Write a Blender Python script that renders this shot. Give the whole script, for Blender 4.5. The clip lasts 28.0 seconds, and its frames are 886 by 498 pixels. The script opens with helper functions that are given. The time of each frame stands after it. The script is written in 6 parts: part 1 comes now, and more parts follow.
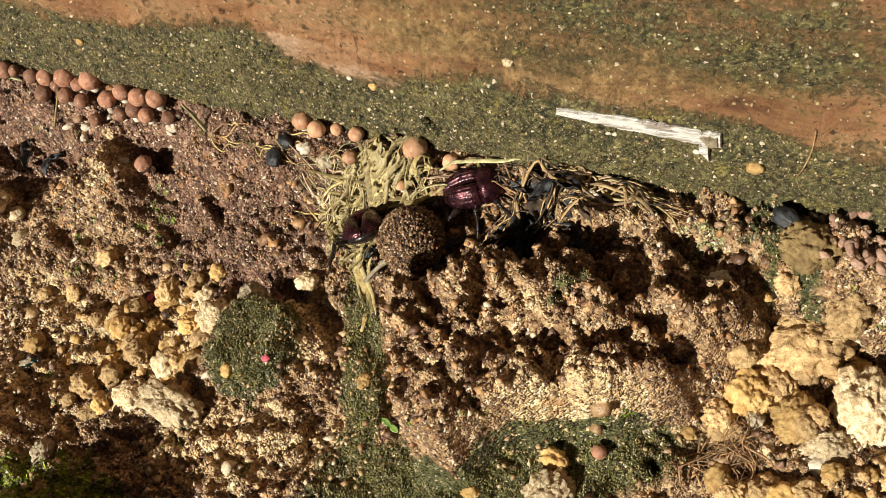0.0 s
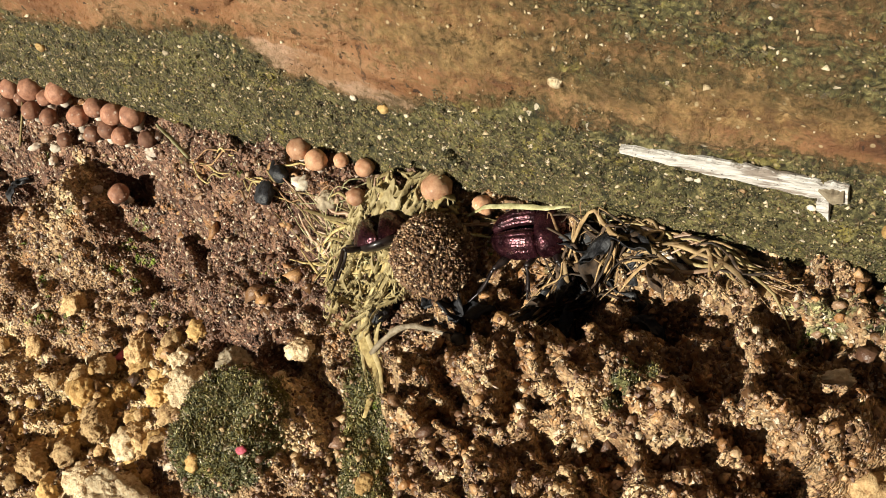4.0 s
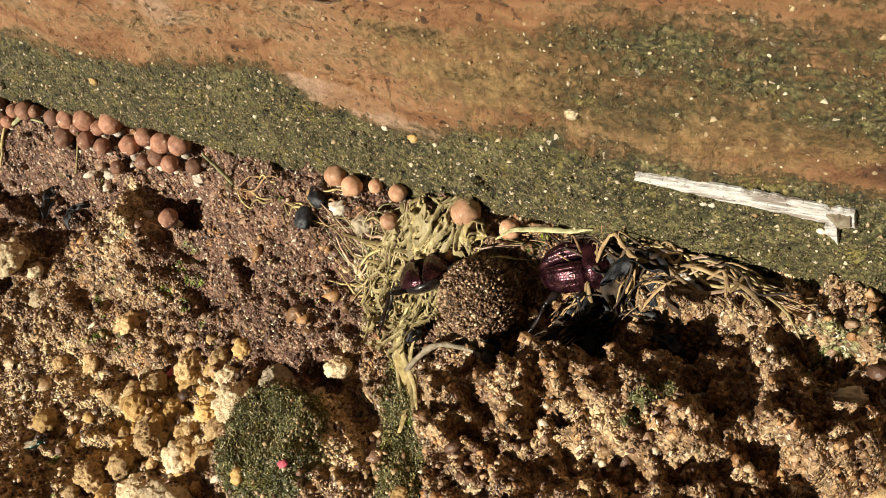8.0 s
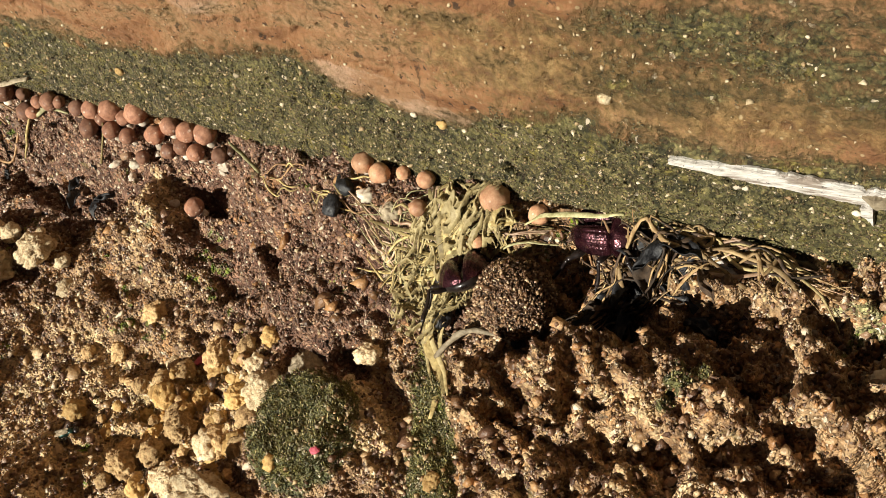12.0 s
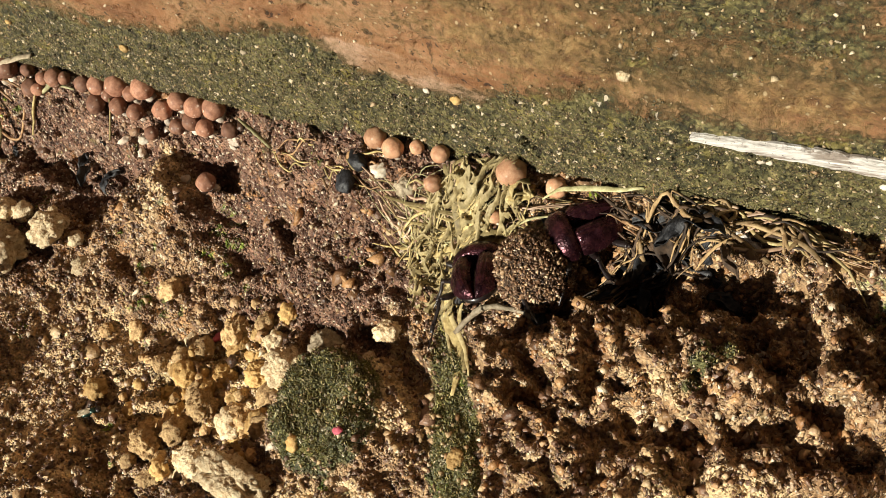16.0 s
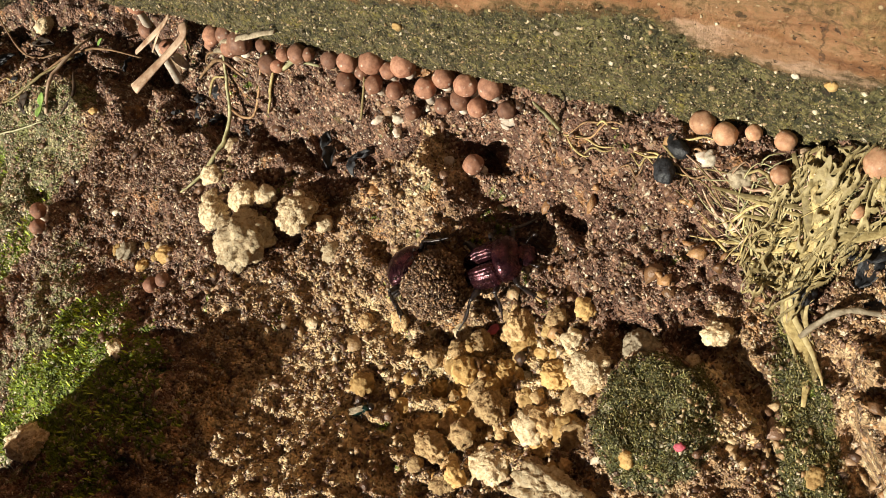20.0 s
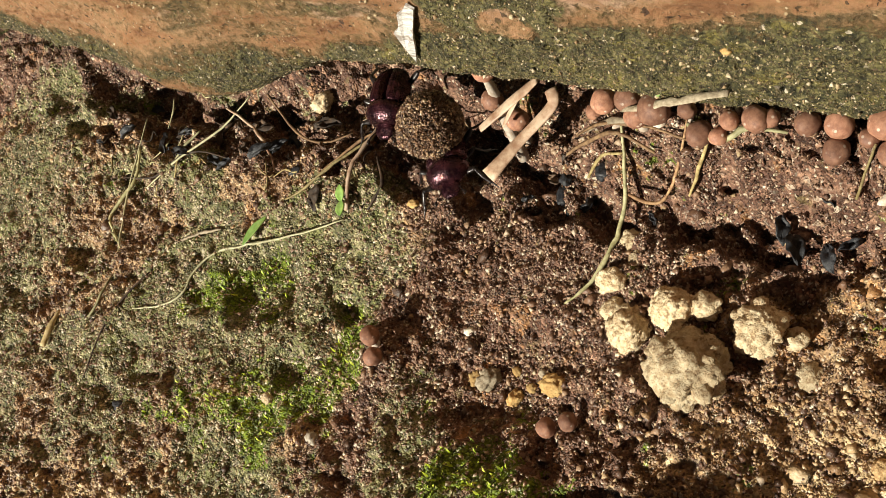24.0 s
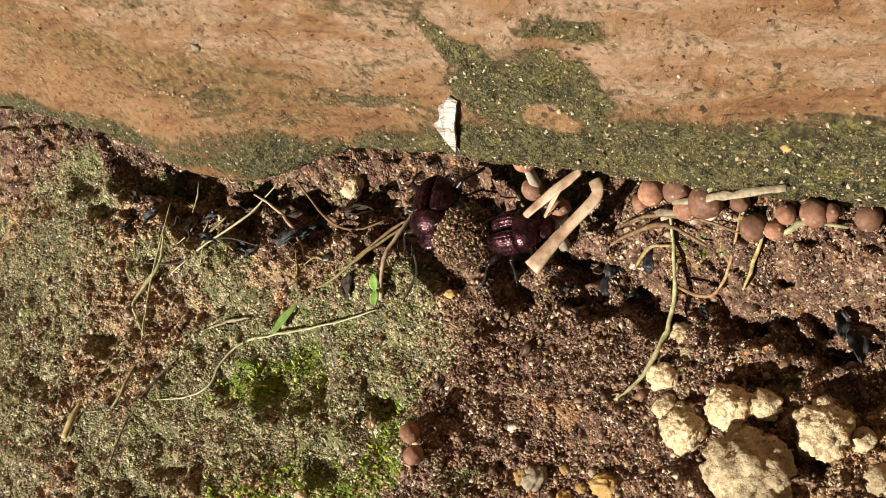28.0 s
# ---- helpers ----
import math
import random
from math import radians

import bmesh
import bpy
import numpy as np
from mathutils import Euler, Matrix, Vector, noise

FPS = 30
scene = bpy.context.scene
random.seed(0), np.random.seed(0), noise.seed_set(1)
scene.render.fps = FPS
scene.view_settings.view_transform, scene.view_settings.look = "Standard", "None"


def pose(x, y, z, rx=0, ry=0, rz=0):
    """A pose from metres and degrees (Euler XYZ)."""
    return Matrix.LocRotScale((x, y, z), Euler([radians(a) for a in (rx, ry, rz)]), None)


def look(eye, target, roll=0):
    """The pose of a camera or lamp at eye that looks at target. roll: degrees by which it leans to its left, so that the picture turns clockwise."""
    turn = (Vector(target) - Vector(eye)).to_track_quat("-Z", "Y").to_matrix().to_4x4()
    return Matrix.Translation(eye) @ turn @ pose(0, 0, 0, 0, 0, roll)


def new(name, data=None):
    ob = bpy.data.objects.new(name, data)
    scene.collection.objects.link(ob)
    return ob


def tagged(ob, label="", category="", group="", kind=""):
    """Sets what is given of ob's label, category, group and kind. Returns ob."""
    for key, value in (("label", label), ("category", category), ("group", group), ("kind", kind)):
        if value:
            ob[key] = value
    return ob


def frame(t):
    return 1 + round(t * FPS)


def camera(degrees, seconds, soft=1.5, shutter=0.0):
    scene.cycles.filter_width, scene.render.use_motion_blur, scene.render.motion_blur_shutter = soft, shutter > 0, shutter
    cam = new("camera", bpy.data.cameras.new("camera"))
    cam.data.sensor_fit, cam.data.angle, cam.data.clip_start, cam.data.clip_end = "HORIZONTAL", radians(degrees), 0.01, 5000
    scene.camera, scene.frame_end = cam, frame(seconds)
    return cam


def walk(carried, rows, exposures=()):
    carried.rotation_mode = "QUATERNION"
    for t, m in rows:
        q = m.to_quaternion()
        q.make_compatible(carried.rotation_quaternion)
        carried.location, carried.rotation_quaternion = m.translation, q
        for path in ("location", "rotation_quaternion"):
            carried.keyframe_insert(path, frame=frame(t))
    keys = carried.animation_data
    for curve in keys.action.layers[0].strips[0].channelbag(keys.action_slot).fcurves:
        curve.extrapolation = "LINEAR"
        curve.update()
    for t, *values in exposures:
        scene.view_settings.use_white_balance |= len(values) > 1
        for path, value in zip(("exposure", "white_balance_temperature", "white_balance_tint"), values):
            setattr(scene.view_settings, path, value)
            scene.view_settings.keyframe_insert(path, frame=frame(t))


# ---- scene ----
cam = camera(46.61, 28.0, soft=0.6)
PATH = [
    (0, (0.23676, -0.07794, 0.17631), (0.15321, 0.00154, 0.01290), -27.01),
    (0.5, (0.23416, -0.07671, 0.17296), (0.15022, 0.00252, 0.00964), -26.95),
    (1, (0.22764, -0.06982, 0.16770), (0.14223, 0.00957, 0.00521), -27.40),
    (1.5, (0.22084, -0.05548, 0.15933), (0.13202, 0.02665, 0.00005), -27.16),
    (2, (0.21546, -0.04955, 0.15026), (0.12494, 0.03335, -0.00765), -27.16),
    (2.5, (0.21410, -0.04804, 0.14272), (0.12297, 0.03339, -0.01560), -27.70),
    (3, (0.21734, -0.04663, 0.14490), (0.12502, 0.03345, -0.01342), -28.07),
    (3.5, (0.21866, -0.05003, 0.14305), (0.12608, 0.02730, -0.01647), -28.87),
    (5.5, (0.22490, -0.05066, 0.14463), (0.12795, 0.02369, -0.01372), -30.31),
    (6, (0.22541, -0.05039, 0.14481), (0.12738, 0.02426, -0.01272), -30.65),
    (6.5, (0.22517, -0.04988, 0.14589), (0.12597, 0.02482, -0.01089), -31.12),
    (7, (0.22625, -0.04939, 0.14789), (0.12577, 0.02519, -0.00812), -31.64),
    (7.5, (0.22654, -0.04945, 0.14908), (0.12499, 0.02454, -0.00653), -32.22),
    (8, (0.22605, -0.04957, 0.14899), (0.12363, 0.02346, -0.00651), -32.76),
    (8.5, (0.22551, -0.04993, 0.14886), (0.12272, 0.02238, -0.00672), -33.07),
    (9, (0.22591, -0.04900, 0.14990), (0.12297, 0.02260, -0.00591), -33.27),
    (9.5, (0.22653, -0.05077, 0.14847), (0.12323, 0.02065, -0.00718), -33.33),
    (10, (0.22529, -0.05061, 0.14866), (0.12174, 0.02062, -0.00692), -33.43),
    (10.5, (0.22400, -0.05183, 0.14815), (0.12046, 0.01915, -0.00755), -33.59),
    (11, (0.22453, -0.05198, 0.14836), (0.12069, 0.01836, -0.00742), -34.01),
    (11.5, (0.22395, -0.05237, 0.14882), (0.12024, 0.01794, -0.00707), -34.18),
    (12, (0.22373, -0.05110, 0.15008), (0.12001, 0.01892, -0.00593), -34.43),
    (12.5, (0.22264, -0.04809, 0.15011), (0.11859, 0.02085, -0.00617), -35.24),
    (14.5, (0.22049, -0.04662, 0.15000), (0.11641, 0.01819, -0.00802), -37.54),
    (15, (0.22141, -0.04704, 0.15102), (0.11816, 0.01629, -0.00813), -37.91),
    (15.5, (0.22089, -0.04572, 0.15131), (0.11808, 0.01485, -0.00919), -38.76),
    (16, (0.22032, -0.04562, 0.15170), (0.11745, 0.01359, -0.00927), -39.39),
    (16.5, (0.22021, -0.04550, 0.15237), (0.11701, 0.01188, -0.00906), -40.34),
    (17, (0.22072, -0.04461, 0.15363), (0.11719, 0.01174, -0.00794), -40.94),
    (17.5, (0.21964, -0.04390, 0.15491), (0.11541, 0.01089, -0.00675), -41.73),
    (18, (0.21495, -0.04427, 0.15639), (0.11004, 0.00809, -0.00564), -42.86),
    (18.5, (0.20918, -0.04637, 0.15706), (0.10319, 0.00243, -0.00538), -44.53),
    (19, (0.19994, -0.04716, 0.15810), (0.09174, -0.00076, -0.00357), -45.87),
    (19.5, (0.18802, -0.04490, 0.15977), (0.07842, -0.00198, -0.00192), -47.53),
    (20, (0.17570, -0.04681, 0.16234), (0.06471, -0.00777, 0.00061), -49.46),
    (20.5, (0.16777, -0.04784, 0.16088), (0.05601, -0.01193, -0.00105), -50.89),
    (22.5, (0.12355, -0.05627, 0.15708), (0.00337, -0.02510, 0.00028), -55.21),
    (23, (0.11043, -0.05364, 0.16002), (-0.01012, -0.02336, 0.00334), -56.83),
    (23.5, (0.09585, -0.04957, 0.16185), (-0.02546, -0.01603, 0.00642), -56.46),
    (24, (0.08543, -0.04782, 0.16047), (-0.03622, -0.00951, 0.00642), -55.46),
    (24.5, (0.07261, -0.04810, 0.15912), (-0.04914, -0.00594, 0.00615), -54.66),
    (25, (0.06559, -0.04595, 0.16105), (-0.05502, 0.00016, 0.00832), -53.63),
    (25.5, (0.06484, -0.04576, 0.15910), (-0.05659, 0.00214, 0.00757), -53.14),
    (26, (0.06578, -0.04297, 0.16173), (-0.05595, 0.00575, 0.01071), -53.05),
    (26.5, (0.06838, -0.04301, 0.16210), (-0.05350, 0.00571, 0.01120), -53.04),
    (27, (0.07275, -0.04063, 0.16462), (-0.04950, 0.00779, 0.01392), -53.12),
    (27.5, (0.07445, -0.04149, 0.16431), (-0.04811, 0.00646, 0.01371), -53.29),
    (28, (0.07488, -0.04240, 0.16346), (-0.04816, 0.00531, 0.01317), -53.44),
]
walk(cam, [(t, look(eye, target, roll)) for t, eye, target, roll in PATH])

# ---- light ----
SUN_AZ, SUN_EL = math.radians(197.0), math.radians(32.0)   # compass angle from +y, clockwise, and height
world = bpy.data.worlds.new("sky")
scene.world = world
world.use_nodes = True
wn = world.node_tree.nodes
sky = wn.new("ShaderNodeTexSky")
sky.sky_type, sky.sun_disc = "NISHITA", False
sky.sun_elevation, sky.sun_rotation = SUN_EL, SUN_AZ
world.node_tree.links.new(sky.outputs[0], wn["Background"].inputs[0])
wn["Background"].inputs[1].default_value = 0.0044
sun = new("sun", bpy.data.lights.new("sun", "SUN"))
sun.data.energy, sun.data.angle, sun.data.color = 5.0, math.radians(0.55), (1.0, 0.945, 0.79)
away = Vector((math.sin(SUN_AZ) * math.cos(SUN_EL), math.cos(SUN_AZ) * math.cos(SUN_EL), math.sin(SUN_EL)))
sun.matrix_world = look(away * 5, (0, 0, 0))
scene.view_settings.exposure = 0.60

# ---- noise on arrays, lengths in millimetres ----


def hash01(i, j, seed):
    n = (i.astype(np.int64) * 374761393 + j.astype(np.int64) * 668265263 + seed * 974711) & 0x7FFFFFFF
    n = ((n ^ (n >> 13)) * 1274126177) & 0x7FFFFFFF
    n = ((n ^ (n >> 11)) * 1103515245 + 12345) & 0x7FFFFFFF
    return (n ^ (n >> 15)) % 65521 / 65521.0


def vnoise(x, y, seed=0):
    i, j = np.floor(x), np.floor(y)
    u, v = x - i, y - j
    u, v = u * u * (3 - 2 * u), v * v * (3 - 2 * v)
    a, b = hash01(i, j, seed), hash01(i + 1, j, seed)
    c, d = hash01(i, j + 1, seed), hash01(i + 1, j + 1, seed)
    return (a + (b - a) * u) * (1 - v) + (c + (d - c) * u) * v - 0.5


def fbm(x, y, size, octaves=3, seed=0, gain=0.5):
    total, amp = 0.0, 1.0
    for o in range(octaves):
        c, s = math.cos(0.6 + 1.1 * o), math.sin(0.6 + 1.1 * o)
        total = total + amp * vnoise((c * x - s * y) / size + 17.3 * o, (s * x + c * y) / size - 9.1 * o, seed + o)
        size, amp = size / 2.03, amp * gain
    return total


def cells(x, y, size, seed=0):
    """Distance to the nearest scattered point, 0 at it and about 1 far off, and that point's random number."""
    x, y = x / size, y / size
    i, j = np.floor(x), np.floor(y)
    best, tint = np.full(np.shape(x), 9.0), np.zeros(np.shape(x))
    for di in (-1, 0, 1):
        for dj in (-1, 0, 1):
            a, b = i + di, j + dj
            d = np.hypot(a + hash01(a, b, seed) - x, b + hash01(a, b, seed + 1) - y)
            near = d < best
            best, tint = np.where(near, d, best), np.where(near, hash01(a, b, seed + 2), tint)
    return best, tint


def clefts(x, y, size, seed=0):
    """0 on the seams between scattered blocks, rising inside them, and each block's random number."""
    x, y = x / size, y / size
    i, j = np.floor(x), np.floor(y)
    first, second, tint = np.full(np.shape(x), 9.0), np.full(np.shape(x), 9.0), np.zeros(np.shape(x))
    for di in (-1, 0, 1):
        for dj in (-1, 0, 1):
            a, b = i + di, j + dj
            d = np.hypot(a + hash01(a, b, seed) - x, b + hash01(a, b, seed + 1) - y)
            near = d < first
            second = np.where(near, first, np.minimum(second, d))
            first, tint = np.where(near, d, first), np.where(near, hash01(a, b, seed + 2), tint)
    return second - first, tint


def ramp(v, lo, hi):
    s = np.clip((v - lo) / (hi - lo), 0, 1)
    return s * s * (3 - 2 * s)


def blob(x, y, cx, cy, rx, ry, turn=0.0, soft=0.5):
    """1 inside an ellipse, 0 outside; turn in degrees."""
    c, s = math.cos(math.radians(turn)), math.sin(math.radians(turn))
    u, v = ((x - cx) * c + (y - cy) * s) / rx, (-(x - cx) * s + (y - cy) * c) / ry
    return 1 - ramp(np.hypot(u, v), 1 - soft, 1 + soft)


# ---- the lie of the ground, millimetres ----


def bank(x, y):
    """1 on the crumbly raised bank by the wall, 0 round it."""
    wx, wy = x + 4 * fbm(x, y, 11, 3, 201), y + 4 * fbm(x, y, 11, 3, 202)
    side = ramp(wx - 144 - 0.62 * np.clip(-12 - wy, 0, 40), -1.5, 3.5) * (1 - ramp(wx, 203.0 + 4.0 * ramp(wy, -6, 6), 214.0 + 4.0 * ramp(wy, -6, 6)))
    return side * ramp(wy - 0.52 * (wx - 162) + 36 + 5.0 * np.exp(-((wx - 169) / 9.0) ** 2), -2.0, 3.5)


def ground_base(x, y):
    low = ramp(-x, 6, 20) * (1 - ramp(-x, 76, 100))
    z = 15.0 * ramp(y, 2, 23) * (1 - 0.55 * ramp(-x, 95, 150)) * (1 - 0.8 * low)
    z = z + 5 * blob(x, y, 122, 10, 28, 12, 10, 0.7) + 1.8 * blob(x, y, -45.5, -32, 7, 6, 0, 0.6)
    z = z - 11.0 * blob(x, y, 77, -28, 22, 28, 0, 0.7)
    z = z - 8.0 * blob(x, y, 42, -32, 18, 24, 0, 0.8)
    z = z - 5.0 * blob(x, y, -18, -30, 13, 10, 0, 0.8)
    z = z + 5.5 * blob(x, y, 117, -24, 10, 12, -14, 0.35)
    # The 43 and 21 mm mounds, mostly out of view, are added shade casters.
    z = z + 43.0 * blob(x, y, -3, -115, 22, 20, 0, 0.45) + 4 * blob(x, y, -6, -62, 22, 18, 0, 0.7)
    z = z + 21.0 * blob(x, y, 94, -92, 24, 16, 18, 0.45)
    z = z + 6.0 * blob(x, y, 57, 1, 10, 8, 10, 0.5)
    z = z - 4.0 * blob(x, y, 72, 8, 12, 12, 0, 0.7)
    z = z + 4.0 * blob(x, y, -75, 2, 20, 10, 0, 0.9) + 6.0 * blob(x, y, -116, 0, 18, 10, 0, 0.8)
    z = z + 5.0 * blob(x, y, -190, 5, 30, 22, 0, 0.8) - 6.0 * blob(x, y, -41, 18, 17, 6, 0, 0.5)
    z = z + 9.0 * blob(x, y, 222, 15, 16, 7, 0, 0.4) * (1 - ramp(y, 18, 23) * 0.5)
    top = 20.0 - 4.0 * ramp(y, -4, 10) - 3.0 * (1 - ramp(x, 152, 180))
    top = top - 6.0 * blob(x, y, 176, 8.5, 14, 3.6, 6, 0.5) - 7.5 * blob(x, y, 193, -1, 3.2, 6.5, 10, 0.5) - 7.0 * blob(x, y, 203, -8, 8, 3.2, -38, 0.5)
    top = top - 5.0 * blob(x, y, 190.5, -10.5, 5, 2.4, 25, 0.5) - 6.0 * blob(x, y, 199.5, 12.5, 5, 2.6, 0, 0.5) - 5.0 * blob(x, y, 157, -13, 4, 3, 0, 0.6) - 5.0 * blob(x, y, 204, 2, 3, 2.2, 0, 0.5)
    z = z + bank(x, y) * (top - z)
    bowl = np.maximum(blob(x, y, 148, 3.5, 12.5, 9.5, 15, 0.35), blob(x, y, 160, 11, 12, 7, 8, 0.4))
    return z + bowl * (4.5 - z)


# ---- materials ----


def mat(name, rough=0.8, metal=0.0, spec=0.4):
    m = bpy.data.materials.new(name)
    m.use_nodes = True
    b = m.node_tree.nodes["Principled BSDF"]
    b.inputs["Roughness"].default_value, b.inputs["Metallic"].default_value = rough, metal
    b.inputs["Specular IOR Level"].default_value = spec
    return m


class Nodes:
    """A short hand for shader nodes of one material."""

    def __init__(self, m):
        self.t, self.bsdf = m.node_tree, m.node_tree.nodes["Principled BSDF"]
        co = self.t.nodes.new("ShaderNodeTexCoord")
        self.place = co.outputs["Object"]

    def put(self, value, socket):
        if isinstance(value, bpy.types.NodeSocket):
            self.t.links.new(value, socket)
        elif isinstance(value, (tuple, list)):
            socket.default_value = (*value, 1.0) if len(value) == 3 else value
        else:
            socket.default_value = value

    def noise(self, size, detail=4.0, rough=0.55, warp=0.0, color=False):
        """size: millimetres of one lump."""
        n = self.t.nodes.new("ShaderNodeTexNoise")
        self.t.links.new(self.place, n.inputs["Vector"])
        n.inputs["Scale"].default_value, n.inputs["Detail"].default_value = 1000.0 / size, detail
        n.inputs["Roughness"].default_value, n.inputs["Distortion"].default_value = rough, warp
        return n.outputs["Color" if color else "Fac"]

    def cell(self, size, out="Distance", feature="F1"):
        n = self.t.nodes.new("ShaderNodeTexVoronoi")
        n.feature = feature
        self.t.links.new(self.place, n.inputs["Vector"])
        n.inputs["Scale"].default_value = 1000.0 / size
        return n.outputs[out]

    def attr(self, name):
        n = self.t.nodes.new("ShaderNodeAttribute")
        n.attribute_name = name
        return n.outputs["Fac"]

    def random(self):
        return self.t.nodes.new("ShaderNodeObjectInfo").outputs["Random"]

    def island(self):
        return self.t.nodes.new("ShaderNodeNewGeometry").outputs["Random Per Island"]

    def step(self, value, lo, hi, a=0.0, b=1.0):
        n = self.t.nodes.new("ShaderNodeMapRange")
        n.interpolation_type = "SMOOTHSTEP"
        self.put(value, n.inputs[0])
        for i, v in enumerate((lo, hi, a, b)):
            n.inputs[1 + i].default_value = v
        return n.outputs[0]

    def sums(self, op, a, b):
        n = self.t.nodes.new("ShaderNodeMath")
        n.operation = op
        self.put(a, n.inputs[0]), self.put(b, n.inputs[1])
        return n.outputs[0]

    def mix(self, f, a, b, how="MIX"):
        n = self.t.nodes.new("ShaderNodeMix")
        n.data_type, n.blend_type = "RGBA", how
        self.put(f, n.inputs[0]), self.put(a, n.inputs[6]), self.put(b, n.inputs[7])
        return n.outputs[2]

    def colors(self, value, *stops):
        n = self.t.nodes.new("ShaderNodeValToRGB")
        e = n.color_ramp.elements
        while len(e) < len(stops):
            e.new(0.5)
        for k, (at, c) in zip(e, stops):
            k.position, k.color = at, (*c, 1.0)
        self.put(value, n.inputs[0])
        return n.outputs[0]

    def bump(self, height, depth, strength=1.0):
        """depth: millimetres."""
        n = self.t.nodes.new("ShaderNodeBump")
        n.inputs["Distance"].default_value, n.inputs["Strength"].default_value = depth / 1000.0, strength
        self.put(height, n.inputs["Height"])
        self.t.links.new(n.outputs[0], self.bsdf.inputs["Normal"])

    def grains(self, c, size, low=0.55, high=1.5, pale=0.955, dark=0.92):
        """Grains of differing tone over a colour: pale, plain and dark ones."""
        split = self.t.nodes.new("ShaderNodeSeparateColor")
        self.put(self.cell(size, "Color"), split.inputs[0])
        hsv = self.t.nodes.new("ShaderNodeHueSaturation")
        self.put(self.step(split.outputs[0], 0.0, 1.0, low, high), hsv.inputs["Value"]), self.put(c, hsv.inputs["Color"])
        c = self.mix(self.step(split.outputs[1], pale, pale + 0.01, 0.0, 0.8), hsv.outputs[0], (0.78, 0.67, 0.52))
        return self.mix(self.step(split.outputs[2], dark, dark + 0.02, 0.0, 0.7), c, (0.035, 0.020, 0.012))

    def base(self, c):
        self.put(c, self.bsdf.inputs["Base Color"])

    def rough(self, r):
        self.put(r, self.bsdf.inputs["Roughness"])


def soil_material():
    m = mat("soil", 0.85)
    n = Nodes(m)
    fine, mid, big = n.noise(0.9, 5, 0.65), n.noise(4, 5, 0.6), n.noise(22, 4)
    grit = n.cell(1.1, "Color")
    brown = n.colors(mid, (0.28, (0.10, 0.055, 0.028)), (0.47, (0.29, 0.170, 0.086)), (0.60, (0.50, 0.34, 0.19)), (0.72, (0.66, 0.50, 0.30)))
    brown = n.mix(n.step(grit, 0.55, 0.9), brown, n.mix(fine, (0.55, 0.38, 0.21), (0.28, 0.155, 0.08)))
    red = n.colors(mid, (0.28, (0.045, 0.021, 0.015)), (0.47, (0.135, 0.066, 0.044)), (0.60, (0.25, 0.137, 0.092)), (0.74, (0.46, 0.31, 0.21)))
    red = n.mix(n.step(grit, 0.6, 0.95, 0.0, 0.8), red, (0.36, 0.21, 0.135))
    tan = n.colors(mid, (0.2, (0.30, 0.165, 0.072)), (0.5, (0.60, 0.42, 0.22)), (0.75, (0.80, 0.64, 0.39)))
    tan = n.mix(n.step(grit, 0.5, 0.95), tan, (0.66, 0.50, 0.30))
    moss = n.colors(n.noise(1.5, 5, 0.7), (0.34, (0.030, 0.034, 0.016)), (0.43, (0.125, 0.128, 0.054)), (0.54, (0.29, 0.265, 0.125)), (0.67, (0.62, 0.52, 0.35)))
    moss = n.mix(n.step(n.noise(9, 4, 0.6), 0.48, 0.62, 0.0, 0.85), moss, n.mix(fine, (0.070, 0.080, 0.022), (0.23, 0.235, 0.080)))
    moss = n.mix(n.step(n.noise(13, 4, 0.65, 0.4), 0.50, 0.40, 0.0, 0.55), moss, n.mix(fine, (0.016, 0.019, 0.008), (0.085, 0.085, 0.036)))
    green = n.colors(n.noise(1.3, 4, 0.7), (0.3, (0.025, 0.045, 0.004)), (0.55, (0.16, 0.22, 0.015)), (0.8, (0.40, 0.47, 0.04)))
    hue = n.noise(7, 4, 0.6, 0.5, True)
    split = n.t.nodes.new("ShaderNodeSeparateColor")
    n.put(hue, split.inputs[0])
    rust = n.mix(fine, (0.36, 0.155, 0.05), (0.60, 0.33, 0.14))
    slime = n.mix(fine, (0.085, 0.070, 0.022), (0.27, 0.22, 0.085))
    speck = n.sums("MULTIPLY", n.step(n.cell(1.3), 0.24, 0.14), n.step(n.cell(1.3, "Color"), 0.62, 0.70))
    c = n.mix(n.step(n.sums("ADD", n.attr("red"), n.sums("MULTIPLY", n.sums("SUBTRACT", mid, 0.5), 0.8)), 0.35, 0.65), brown, red)
    c = n.mix(n.step(n.sums("ADD", n.attr("tan"), n.sums("MULTIPLY", n.sums("SUBTRACT", mid, 0.5), 0.9)), 0.35, 0.65), c, tan)
    c = n.mix(n.step(split.outputs[0], 0.58, 0.68, 0.0, 0.6), c, rust)
    c = n.mix(n.step(split.outputs[1], 0.60, 0.70, 0.0, 0.6), c, slime)
    edge = n.sums("ADD", n.sums("MULTIPLY", n.sums("SUBTRACT", n.noise(3, 5, 0.7), 0.5), 1.6), n.sums("MULTIPLY", n.sums("SUBTRACT", n.noise(13, 4, 0.6), 0.5), 2.6))
    c = n.mix(n.step(n.sums("ADD", n.attr("moss"), edge), 0.40, 0.62), c, moss)
    dark = n.colors(n.noise(1.6, 5, 0.72), (0.30, (0.020, 0.022, 0.009)), (0.48, (0.065, 0.068, 0.024)), (0.62, (0.15, 0.14, 0.055)), (0.76, (0.30, 0.25, 0.12)))
